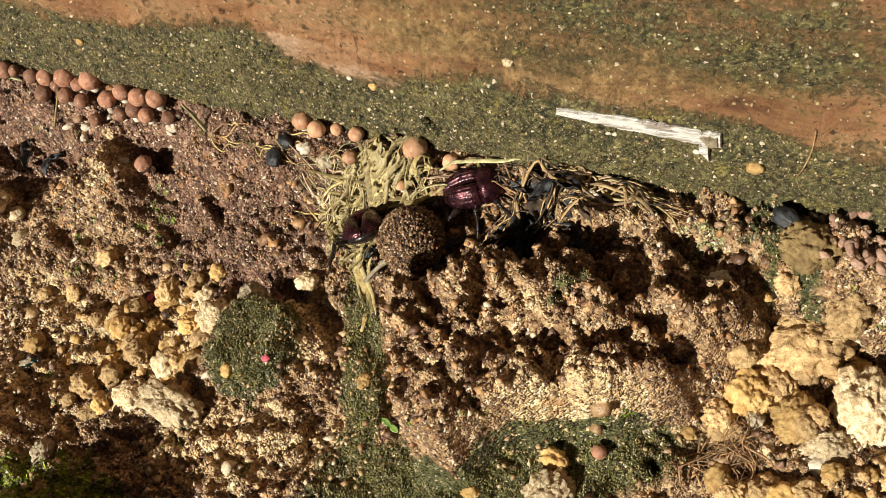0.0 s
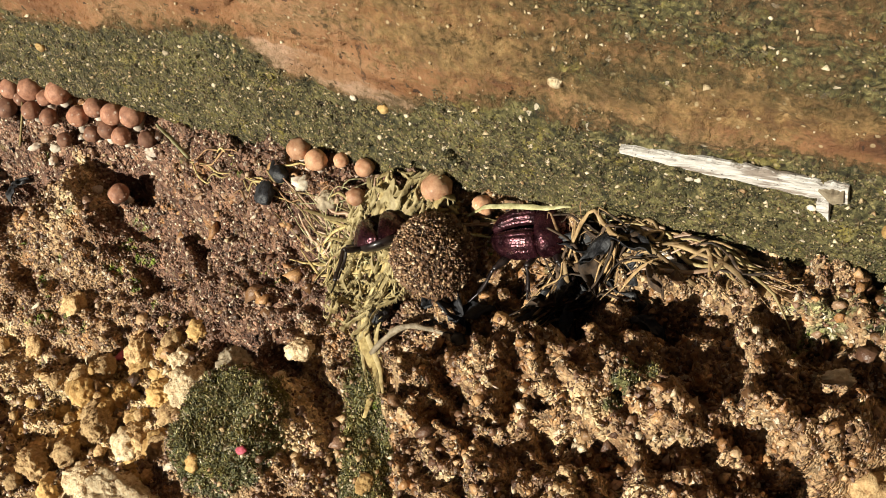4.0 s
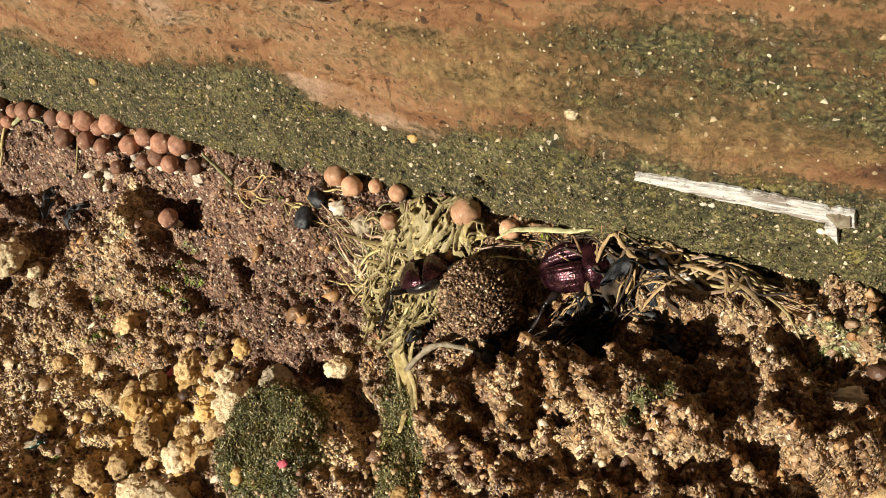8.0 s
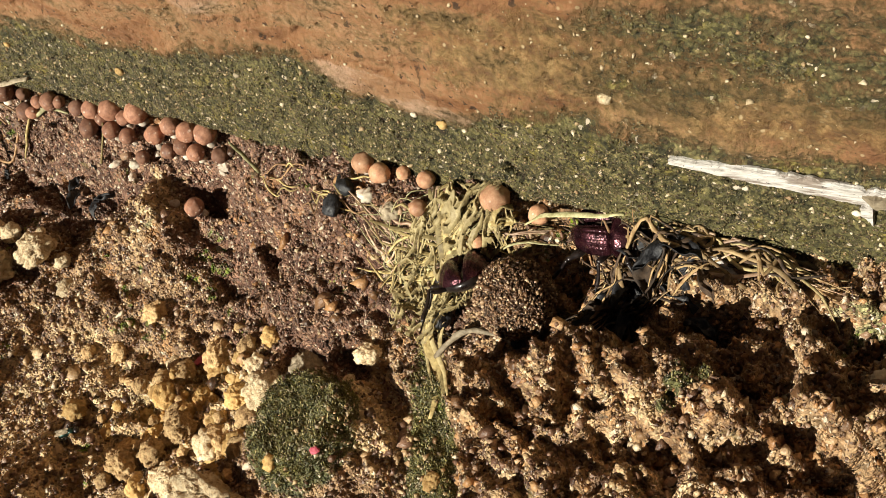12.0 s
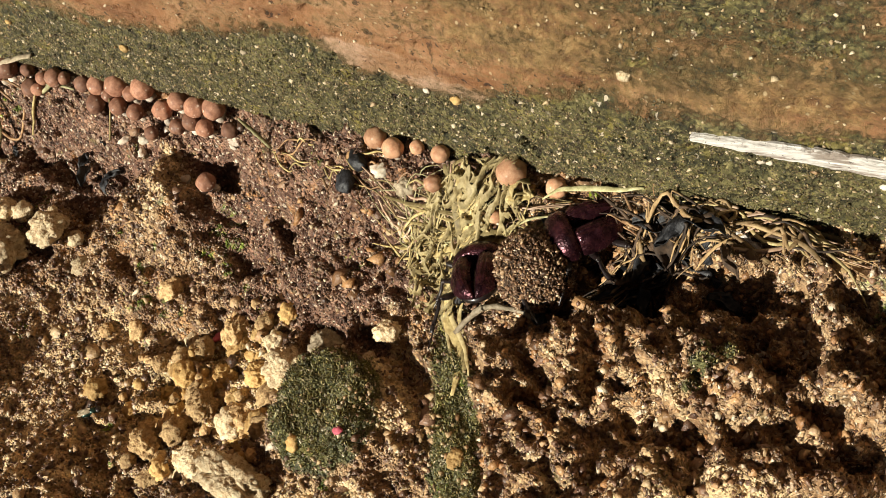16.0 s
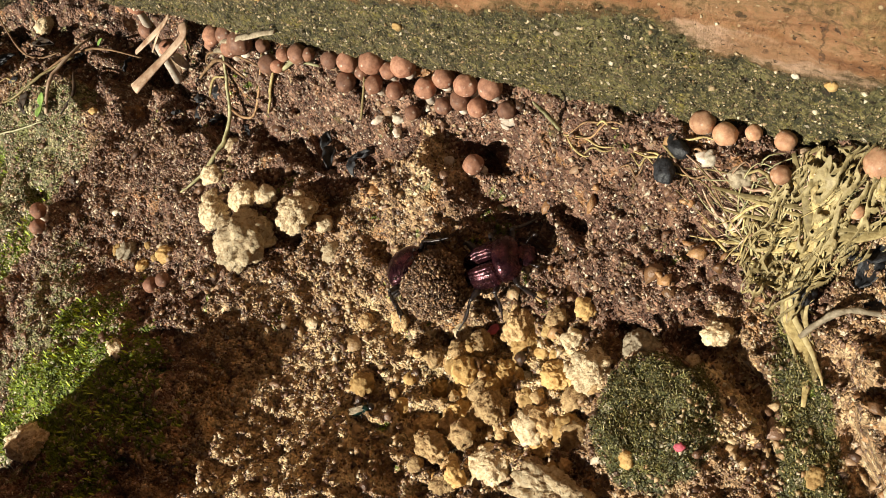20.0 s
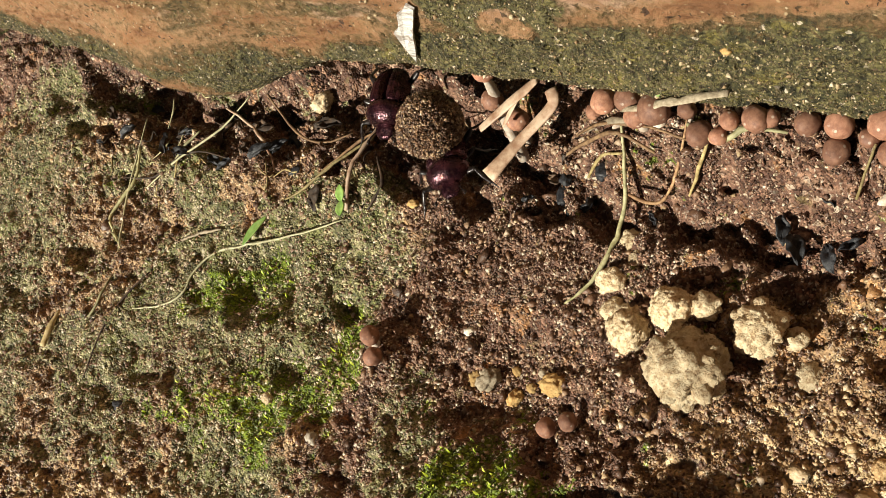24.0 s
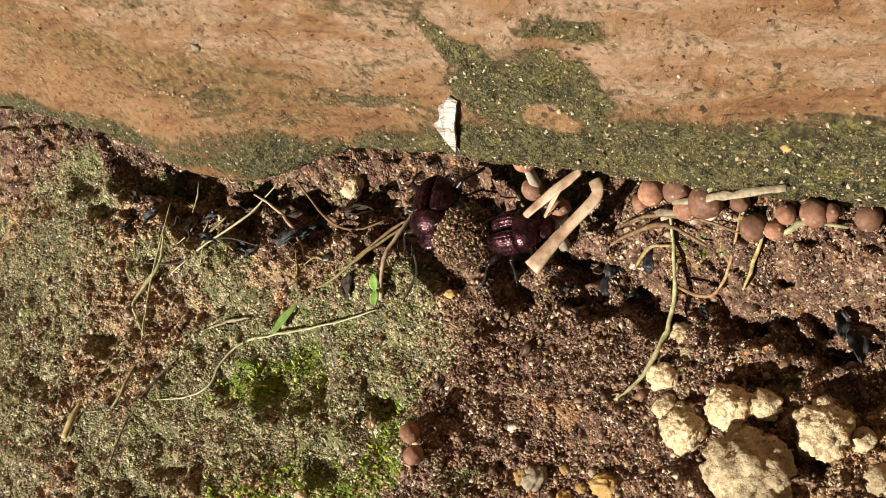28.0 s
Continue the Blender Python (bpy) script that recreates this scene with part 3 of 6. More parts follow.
def scatter(name, places, sizes, material, seed=0, flat=0.8, fine=True):
    """Many small crumbs in one mesh: jittered eight-sided lumps at places (n x 3, millimetres)."""
    rng = np.random.default_rng(seed)
    k = len(places)
    if fine == "grit":
        unit = np.array([(0, 0, 1), (0.9, 0, -0.5), (-0.5, 0.8, -0.5), (-0.5, -0.8, -0.5)], float)
        tri = np.array([(0, 1, 2), (0, 2, 3), (0, 3, 1)])
    elif fine:
        unit = np.array([(1, 0, 0), (-1, 0, 0), (0, 1, 0), (0, -1, 0), (0, 0, 1), (0, 0, -1)], float)
        tri = np.array([(0, 2, 4), (2, 1, 4), (1, 3, 4), (3, 0, 4), (2, 0, 5), (1, 2, 5), (3, 1, 5), (0, 3, 5)])
    else:
        unit = np.array([(1, 0, 0), (-1, 0, 0), (0, 1, 0), (0, -1, 0), (0, 0, 1), (0, 0, -1),
                         (.6, .6, .5), (-.6, .6, .5), (-.6, -.6, .5), (.6, -.6, .5)], float)
        tri = np.array([(0, 6, 9), (2, 7, 6), (1, 8, 7), (3, 9, 8), (4, 9, 6), (4, 6, 7), (4, 7, 8), (4, 8, 9),
                        (0, 2, 6), (2, 1, 7), (1, 3, 8), (3, 0, 9), (5, 2, 0), (5, 1, 2), (5, 3, 1), (5, 0, 3)])
    w = len(unit)
    v = unit[None] * rng.uniform(0.5, 1.4, (k, w, 1)) + rng.normal(0, 0.18, (k, w, 3))
    a = rng.uniform(0, 2 * np.pi, k)
    c, s = np.cos(a), np.sin(a)
    stretch = rng.uniform(0.7, 1.35, (k, 3)) * np.array([1, 1, flat])
    v = v * stretch[:, None]
    v = np.stack([v[..., 0] * c[:, None] - v[..., 1] * s[:, None], v[..., 0] * s[:, None] + v[..., 1] * c[:, None], v[..., 2]], -1)
    co = (v * np.asarray(sizes)[:, None, None] + np.asarray(places)[:, None]) * MM
    faces = (tri[None] + w * np.arange(k)[:, None, None]).reshape(-1, 3)
    me = bpy.data.meshes.new(name)
    me.vertices.add(k * w), me.loops.add(faces.size), me.polygons.add(len(faces))
    me.vertices.foreach_set("co", co.astype(np.float32).ravel())
    me.loops.foreach_set("vertex_index", faces.astype(np.int32).ravel())
    me.polygons.foreach_set("loop_start", np.arange(0, faces.size, 3, dtype=np.int32))
    me.update(calc_edges=True)
    me.materials.append(material)
    return me


# ---- ground and wall ----
def ground_masks(x, y):
    wx, wy = x + 14 * fbm(x, y, 18, 4, 31, 0.6), y + 14 * fbm(x, y, 18, 4, 47, 0.6)
    band = lambda v, a, b, c, d: ramp(v, a, b) * (1 - ramp(v, c, d))
    moss = (1 - ramp(wx, -66, -42)) * (1 - 0.8 * ramp(wy, -6, 6)) * (1 - 0.45 * blob(wx, wy, -152, -12, 26, 30)) * (1 - 0.42 * ramp(fbm(x, y, 26, 4, 131, 0.6), 0.05, 0.3))
    moss = np.maximum(moss, 0.35 * blob(wx, wy, 206, 11, 12, 8))
    moss = np.maximum(moss, 0.75 * blob(wx, wy, -190, 6, 30, 14))
    dark = 1.1 * blob(x, y, 118, -25, 9.5, 11.5, -14, 0.3)
    dark = np.maximum(dark, 1.1 * blob(x, y, 141, -22, 4.6, 21, 27, 0.5))
    dark = np.maximum(dark, 1.1 * blob(x, y, 176, -34, 36, 8, 25, 0.5))
    dark = np.maximum(dark, 1.0 * blob(wx, wy, 152, -42, 14, 10, 20))
    dark = dark * (1 - ramp(bank(x, y), 0.25, 0.6))
    dark = np.maximum(dark, 0.7 * blob(wx, wy, 182, -1, 8, 5, 12))
    dark = np.maximum(dark, 0.8 * blob(wx, wy, 213, 12, 8, 6))
    moss = np.maximum(moss, 0.35 * blob(wx, wy, 53, 2, 9, 7))
    moss = moss * (1 - np.clip(dark, 0, 1)) * (1 - 0.7 * blob(wx, wy, -118, -98, 36, 26))
    moss = np.maximum(moss, 0.75 * blob(wx, wy, -25, -62, 28, 26))
    # Green moss; the stronger strip puts sunlight on the mound's west edge into colour.
    green = np.maximum(0.8 * blob(wx, wy, 0, -64, 22, 20, -10), 1.2 * blob(wx, wy, -17, -60, 9, 25, -25))
    green = np.maximum(green, 0.9 * blob(wx, wy, 88, -78, 26, 16, 15))
    green = np.maximum(green, 0.66 * blob(wx, wy, -92, -25, 14, 12))
    green = np.maximum(green, 0.8 * blob(wx, wy, -74, -50, 26, 13, 25))
    tan = np.maximum(0.85 * blob(wx, wy, 84, -30, 20, 15), 0.75 * blob(wx, wy, 128, -46, 26, 10, 12))
    tan = np.maximum(tan, 0.3 * blob(wx, wy, 236, -10, 24, 20))
    tan = np.maximum(tan, 0.45 * blob(wx, wy, 168, -16, 26, 16, 10))
    tan = np.maximum(tan, 0.55 * blob(wx, wy, 128, -18, 9, 12))
    tan = np.maximum(tan, 0.22 * blob(wx, wy, -150, -12, 26, 34))
    tan = np.maximum(tan, np.maximum(0.62 * blob(wx, wy, 50, -46, 36, 30), 0.7 * blob(wx, wy, -108, -98, 36, 24)))
    tan = np.maximum(tan, 0.65 * blob(wx, wy, 190, -20, 17, 8, 22))
    tan = np.maximum(tan, 0.55 * blob(wx, wy, 54, 2, 10, 7))
    red = np.maximum(band(wx, -64, -44, 12, 30), 0.75 * band(wx, 92, 102, 132, 142) * ramp(wy, -14, -4))
    red = np.maximum(red, 0.6 * band(wx, 30, 60, 130, 145) * ramp(wy, -12, 0))
    red = np.maximum(red, 0.2 * blob(wx, wy, 202, 2, 20, 28))
    red = np.maximum(red, 0.85 * ramp(wy, -2, 6) * (1 - ramp(wx, 70, 100)))
    red = np.maximum(red, 0.9 * blob(wx, wy, 96, 6, 30, 14)) * (1 - tan)
    return {"moss": moss, "green": green, "tan": tan, "red": red, "dark": dark}


# dark hollows: x, y, radius, depth
PITS = ((14, 10, 4, 2.5), (33, 3, 4, 2), (42, 9, 4, 2), (-20, 3, 4, 4), (20, 2, 4, 2), (-185, 12, 7, 5), (-175, 4, 5, 4), (-155, -30, 5, 4), (-70, -40, 5, 3), (-118, -50, 6, 3), (-60, -25, 4, 3),
        (-95, 8, 6, 6), (-112, 5, 6, 6), (-70, 12, 5, 6), (-60, 10, 4, 5), (-128, 3, 5, 5), (-140, 6, 6, 7), (-100, 13, 6, 7), (-54, 3, 4, 4), (-25, 10, 6, 5), (-12, 8, 5, 5), (-38, 3, 4, 4),
        (0, 9, 5, 5), (8, 6, 4, 4), (-5, 3, 4, 4), (25, 10, 5, 3), (-88, -24, 11, 5), (34, 8, 5, 2.5), (29, -4, 4, 2), (98, 11, 4, 3.5), (117.5, -11.5, 4, 6), (68, -21, 5, 4), (57, -38, 4, 3),
        (17, 6, 5, 3), (16, -4, 5, 2.5), (55, -6, 5, 4), (68, 15, 5, 4), (59, 12, 4, 3), (105, -13, 3.5, 4), (70, -31, 4, 4), (-166, 17, 9, 9), (-151, 17.5, 10, 11), (-135, 17, 10, 11), (-120, 16.5, 10, 11),
        (-107, 17.5, 8, 10), (-95, 18, 6, 7), (-80, 18, 5, 5), (-103, -31, 5, 2.5), (-122, -60, 4, 2), (-38, -64, 4, 2.5), (19, 7, 6, 2.5), (126, -14, 4, 3), (27, -1, 4, 2), (-46, 14, 9, 8), (-51, 21, 8, 9),
        (65, 14.5, 4.5, 5), (87, 7, 4, 5), (46, -9.7, 4, 5), (70, -39.5, 4, 6), (107.5, -11.5, 4.5, 6), (76, -2, 4, 4))

pick = random.Random(5)
PITS += tuple((pick.uniform(-168, 62), pick.uniform(2, 15), pick.uniform(1.8, 3.6), pick.uniform(3, 6)) for k in range(34))
PITS += tuple((pick.uniform(150, 209), pick.uniform(-24, 8), pick.uniform(1.2, 2.6), pick.uniform(2.0, 4.5)) for k in range(34))


def ground_height(x, y):
    k = ground_masks(x, y)
    wx, wy = x + 2.0 * fbm(x, y, 5, 2, 5), y + 2.0 * fbm(x, y, 5, 2, 6)
    clod = np.clip(bank(x, y) * (1 - 0.75 * blob(x, y, 187, -20, 18, 8, 24, 0.5)) + 0.8 * blob(x, y, 82, -30, 24, 18, 0, 0.6), 0, 1)
    calm = np.clip((k["moss"] + k["dark"]) * 0.72 + 0.4 * k["green"] + 0.6 * blob(x, y, 46, -36, 20, 20, 0, 0.5) + 0.6 * blob(x, y, -24, -18, 36, 24, 0, 0.4), 0, 0.78) * (1 - 0.6 * clod)
    z = ground_base(x, y) + 2.6 * fbm(wx, wy, 16, 3, 11)
    d, tint = cells(wx, wy, 6.5, 70)
    z = z + (1.6 + 1.2 * clod) * (1 - calm) * (0.55 - np.minimum(d, 1.0)) * (0.4 + 1.2 * tint)
    d, tint = cells(wx, wy, 2.9, 90)
    z = z + (2.0 + 2.2 * clod) * (1 - 1.1 * calm) * (0.5 - np.minimum(d, 1.0)) * (0.3 + 1.4 * tint)
    d, tint = cells(x, y, 1.35, 95)
    z = z + (1.0 + 1.0 * clod) * (1 - 1.2 * calm) * (0.5 - np.minimum(d, 1.0)) * (0.3 + 1.4 * tint)
    z = z + (1.7 - 0.9 * calm) * fbm(wx, wy, 2.3, 3, 21, 0.6) + 1.6 * (1 - 0.6 * calm) * fbm(x, y, 5.5, 2, 27)
    gap, tint = clefts(wx, wy, 11.0, 33)
    z = z - (1.6 + 1.5 * clod) * (1 - calm) * (1 - ramp(gap, 0.02, 0.26)) * ramp(fbm(x, y, 20, 2, 35), -0.15, 0.15) + (0.8 + 1.4 * clod) * (tint - 0.5) * (1 - calm)
    pit = ramp(fbm(wx, wy, 9, 2, 63), 0.16, 0.40)
    for px, py, r, deep in PITS:
        near = np.nonzero((np.abs(wx - px) < 1.5 * r) & (np.abs(wy - py) < 1.5 * r))
        z[near] -= deep * blob(wx[near], wy[near], px, py, r, r * 0.8, 0, 0.45)
    return z - (2.4 + 1.0 * clod) * pit * (1 - calm) + 1.2 * clod


def spread(lo, hi, step, far):
    """Even steps between lo and hi, then ever longer ones out to far."""
    core = np.arange(lo, hi + step / 2, step)
    out, s = [], step
    while (out[-1] if out else 0.0) < far:
        s *= 1.35
        out.append((out[-1] if out else 0.0) + s)
    out = np.array(out)
    return np.concatenate([lo - out[::-1], core, hi + out])


AXIS_X, AXIS_Y = spread(-225, 255, 0.52, 4000), spread(-118, 34, 0.52, 4000)
gx, gy = np.meshgrid(AXIS_X, AXIS_Y)
gz, gm = ground_height(gx, gy), ground_masks(gx, gy)
ground = thing("ground", sheet("ground", gx, gy, gz, SOIL, gm), Matrix(), "crumbly red-brown soil with moss crust along a stone wall", "soil", kind="structure")


def on_grid(grid, x, y):
    """The value of a grid over the ground at places x, y."""
    i = np.clip(np.searchsorted(AXIS_X, x) - 1, 0, len(AXIS_X) - 2)
    j = np.clip(np.searchsorted(AXIS_Y, y) - 1, 0, len(AXIS_Y) - 2)
    u, v = (x - AXIS_X[i]) / (AXIS_X[i + 1] - AXIS_X[i]), (y - AXIS_Y[j]) / (AXIS_Y[j + 1] - AXIS_Y[j])
    return (grid[j, i] * (1 - u) + grid[j, i + 1] * u) * (1 - v) + (grid[j + 1, i] * (1 - u) + grid[j + 1, i + 1] * u) * v


def heights(x, y):
    return on_grid(gz, x, y)


def cover(x, y, key):
    return on_grid(gm[key], x, y)


def height(x, y):
    return float(heights(np.array([float(x)]), np.array([float(y)]))[0])


def wall_foot(x):
    at = (-230, -170, -152, -134, -120, -103, -80, -63, -35, -15, 5, 30, 50, 68, 80, 90, 108, 125, 145, 160, 173, 184, 194, 215, 260)
    z = (15, 15.5, 9, 3, 6, 12.5, 19, 22, 22.5, 21, 20, 17, 17, 19, 16, 12.5, 14.5, 17, 17, 19, 19, 18.5, 16.5, 15, 14.5)
    return np.interp(x, at, z) + 2.0 * fbm(x, 0 * x, 14, 3, 3)


def wall_face(x, z):
    """The wall's surface: y for places x, z."""
    foot = wall_foot(x)
    y = 20.3 + 0.06 * z + 2.2 * fbm(x, z, 40, 3, 101) + 1.3 * fbm(x, z, 9, 3, 102) + 0.5 * fbm(x, z, 2.2, 3, 103, 0.6)
    y = y - 5.5 * blob(x, z, -122, 16, 24, 14, 0, 0.7) + 7 * ramp(-x, 150, 230)
    d, tint = cells(x, z, 2.6, 104)
    y = y + 1.2 * ramp(0.23 - d, 0, 0.14) * (tint > 0.62)
    y = y + 0.4 * np.abs(fbm(x + 0.6 * z, z * 2.4, 7, 3, 106)) + 0.2 * fbm(x, z, 1.3, 2, 107)
    y = y + 5.0 * blob(x, z, 145.5, 23.5, 1.3, 2.2, 15, 0.5)
    under = np.clip(foot - z, 0, None)
    return y + np.minimum(0.30 * under ** 1.35, 14)


def wall_masks(x, z):
    wx, wz = x + 8 * fbm(x, z, 16, 4, 7, 0.6), z + 6 * fbm(x, z, 13, 4, 8, 0.6)
    top = np.interp(wx, (-150, -110, -75, -45, -20, 30, 50, 85, 107, 116, 133, 144, 160, 173, 184, 260), (24, 25, 21, 32, 36, 38, 38, 41, 43, 36, 33, 42, 43, 42, 38, 37))
    m = 1 - ramp(wz, top - 6, top + 5)
    m = m * (1 - 0.25 * ramp(-wx, 45, 90))
    cx, cz = x + 3 * fbm(x, z, 6, 4, 17, 0.65), z + 3 * fbm(x, z, 6, 4, 18, 0.65)
    column = np.maximum(blob(cx, cz, -19, 42, 13, 11, 0, 0.3), blob(cx, cz, -24, 54, 4, 9, 12, 0.4))
    column = np.maximum(np.maximum(column, blob(cx, cz, -8, 48, 5, 9, 5, 0.4)), 0.7 * blob(cx, cz, -2, 61, 6, 2.2, -15, 0.5))
    m = np.maximum(m, 0.62 * blob(wx, wz, 184, 59, 20, 6, 5, 0.9))
    m = np.maximum(m, 0.66 * blob(wx, wz, 212, 58, 18, 12, 0, 0.9))
    m = np.maximum(m, 0.46 * blob(wx, wz, 168, 52, 16, 5, -10, 0.9))
    m = np.maximum(m, 0.22 * blob(wx, wz, -100, 38, 40, 8, -16, 0.9))
    m = np.maximum(m, 0.25 * blob(wx, wz, -55, 42, 24, 5, -20, 0.9))
    m = np.maximum(m, column) * (1 - 0.95 * blob(cx, cz, -17, 38, 7, 3.2, -10, 0.3)) * (1 - 0.8 * blob(wx, wz, -128, 12, 14, 5, -25))
    m = m * (1 - 0.9 * blob(x, z, 126, 38, 14, 3.4, -16, 0.6)) * (1 - 0.6 * blob(x, z, 188, 44.5, 20, 3.2, -8, 0.6))
    pale = np.maximum(blob(wx, wz, -40, 62, 90, 26), 2.2 * blob(x, z, 126, 38, 14, 3.2, -16, 0.6))
    pale = np.maximum(pale, 0.6 * blob(wx, wz, 75, 60, 40, 10))
    stain = np.maximum(0.8 * blob(wx, wz, -112, 52, 44, 9, -16, 0.7), 0.8 * blob(wx, wz, 158, 52, 22, 10, 0, 0.8))
    stain = np.maximum(stain, 0.85 * blob(wx, wz, 192, 48, 26, 8, 0, 0.8))
    return {"moss": m, "pale": pale * (1 - 0.7 * stain), "stain": stain}


wx_, wz_ = np.meshgrid(spread(-225, 255, 0.6, 1300), np.concatenate([np.arange(-14, 84, 0.6), np.arange(84, 320, 4.0)]))
wy_ = wall_face(wx_, np.minimum(wz_, 90)) + 0.02 * np.clip(wz_ - 90, 0, None)
wall = base_of("wall_north", Matrix(), "weathered red stone wall with a mossy green foot", "wall", kind="structure")
part("face", sheet("face", wx_, wy_, wz_, STONE, wall_masks(wx_, wz_)), wall)
bx, bz = np.meshgrid(np.linspace(wx_[0, 0], wx_[0, -1], 60), np.linspace(0, 1, 12))
core_y = np.interp(bz[:, 0], [0, 0.2, 0.8, 1.0], [24.0, 40.0, 190.0, 200.0])[:, None] + 0 * bx
core_z = np.interp(bz[:, 0], [0, 0.2, 0.8, 1.0], [316.0, 317.5, 316.0, -14.0])[:, None] + 0 * bx + 2 * fbm(bx, bz * 50, 60, 2, 9)
part("top", sheet("top", bx, core_y, core_z, STONE, {"moss": 0 * bx, "pale": 0.5 + 0 * bx, "stain": 0 * bx}), wall)

# ---- the dung ball and the two beetles ----


def dung_ball():
    b = base_of("dung_ball", Matrix(), "round brown ball of dung studded with sand grains", "dung ball")
    part("core", lump("core", 6.45, 6.4, 6.3, DUNG, 4, 0.06, 5, 0.05), b)
    rng = np.random.default_rng(8)
    d = rng.normal(size=(9000, 3))
    d /= np.linalg.norm(d, axis=1)[:, None]
    part("crust", scatter("crust", d * rng.uniform(6.3, 6.8, (9000, 1)), rng.gamma(4, 0.052, 9000).clip(0.09, 0.5), GRAINS_DUNG, 9, 1.0), b, "sand grains pressed into dung")
    return b


def shell_mesh(name, fn, nu, nv, material):
    """A closed shell from fn(u, v) -> millimetres, u round and v along."""
    verts, faces = [], []
    for j in range(nv + 1):
        for i in range(nu):
            verts.append(Vector(fn(i / nu, j / nv)) * MM)
    for j in range(nv):
        for i in range(nu):
            a, b = j * nu + i, j * nu + (i + 1) % nu
            faces.append((a, b, b + nu, a + nu))
    faces += [tuple(range(nu))[::-1], tuple(range(nv * nu, nv * nu + nu))]
    return mesh_of(name, verts, faces, material)


def profile(v, stops):
    return float(np.interp(v, [s[0] for s in stops], [s[1] for s in stops]))


def dung_beetle(label):
    """Head towards +x, back up, the belly's middle at the origin; 16 mm long."""
    b = base_of("dung_beetle", Matrix(), label, "beetle", "pair of beetles")
    b.scale = (1.2, 1.2, 1.2)

    def elytron(side):
        def fn(u, v):
            w = u * 2 * math.pi
            x = -6.2 + 7.0 * v
            wide = profile(v, ((0, 0.5), (0.08, 1.9), (0.25, 3.1), (0.55, 3.9), (0.85, 4.0), (1, 3.7)))
            tall = profile(v, ((0, 0.3), (0.08, 1.3), (0.25, 2.3), (0.55, 3.0), (0.85, 3.0), (1, 2.7)))
            c, s = math.cos(w), math.sin(w)
            groove = 1 - 0.085 * max(0.0, math.cos(16 * w)) ** 3 * (s > 0.1)
            y = 0.5 * wide + 0.5 * wide * c
            up = max(s, -0.15)
            return x, side * (0.03 + y), 0.6 + tall * groove * up * math.sqrt(max(0.0, 1 - (y / (wide + 0.3)) ** 2)) * 1.0 if up > 0 else 0.6 + 0.5 * up
        me = shell_mesh("elytron", fn, 84, 20, SHELL)
        return me

    part("elytron", elytron(1), b), part("elytron", elytron(-1), b)

    def pronotum(u, v):
        w = u * 2 * math.pi
        x = 0.9 + 3.6 * v
        wide = profile(v, ((0, 3.5), (0.2, 4.0), (0.55, 3.9), (0.85, 3.1), (1, 2.2)))
        tall = profile(v, ((0, 2.9), (0.3, 3.2), (0.7, 2.6), (1, 1.5)))
        s = math.sin(w)
        return x, wide * math.cos(w), 0.5 + (tall * s if s > 0 else 0.9 * s)

    part("pronotum", shell_mesh("pronotum", pronotum, 28, 10, SHELL), b)

    def head(u, v):
        w = u * 2 * math.pi
        x = 4.3 + 2.3 * v
        wide = profile(v, ((0, 1.7), (0.4, 2.0), (0.8, 1.6), (1, 0.9)))
        s = math.sin(w)
        notch = 0.25 * abs(math.cos(w)) if v > 0.9 else 0
        return x + notch, wide * math.cos(w), 0.35 - 0.5 * v + (1.0 - 0.55 * v) * (s if s > 0 else 0.5 * s)

    part("head", shell_mesh("head", head, 20, 8, SHELL), b)
    part("abdomen", lump("abdomen", 5.6, 3.6, 1.5, LIMB, 3, 0.05, 3, 0.03), b, at=at_mm(-0.8, 0, 0.1))
    for side in (1, -1):
        for x0, reach, back, lift in ((2.6, 4.6, 2.4, 1.6), (0.0, 5.2, -1.0, 1.8), (-2.8, 5.0, -4.6, 2.2)):
            hip = (x0, side * 2.4, -0.2)
            knee = (x0 + 0.45 * back, side * (2.4 + 0.55 * reach), lift * 0.5 - 0.1)
            foot = (x0 + 1.15 * back, side * (2.6 + 0.85 * reach), -2.0)
            toe = (x0 + 1.55 * back, side * (2.6 + 1.02 * reach), -2.9)
            leg = part("leg", tube("leg", [hip, [(a + c) / 2 for a, c in zip(hip, knee)], knee], [0.35, 0.62, 0.40], LIMB, 7, 0.7), b)
            part("tibia", tube("tibia", [knee, [(a + c) / 2 for a, c in zip(knee, foot)], foot], [0.30, 0.34, 0.42], LIMB, 6, 0.7), leg)
            part("tarsus", tube("tarsus", [foot, [(a + c) / 2 for a, c in zip(foot, toe)], toe], [0.16, 0.13, 0.08], LIMB, 5), leg)
        ant = part("antenna", tube("antenna", [(5.2, side * 1.5, 0.2), (6.4, side * 2.3, 0.7), (7.2, side * 2.7, 0.5)], [0.10, 0.09, 0.12], LIMB, 5), b)
        part("club", lump("club", 0.5, 0.28, 0.3, LIMB, 2, 0.1, 2), ant, at=at_mm(7.3, side * 2.75, 0.5))
    return b


ball = dung_ball()
pusher = dung_beetle("dark purple metallic dung beetle pushing a dung ball")
rider = dung_beetle("dark purple metallic dung beetle clinging to the ball")


# ---- things on the ground ----
TANST = plain("tan_limestone", (0.34, 0.20, 0.085), (0.70, 0.50, 0.26), 1.2, 0.9, 0.6, pits=0.6)
OLIVE = plain("olive_stone", (0.16, 0.10, 0.04), (0.40, 0.28, 0.12), 2.2, 0.85, 0.4)


def rest(x, y, lift=0.0):
    return height(x, y) + lift


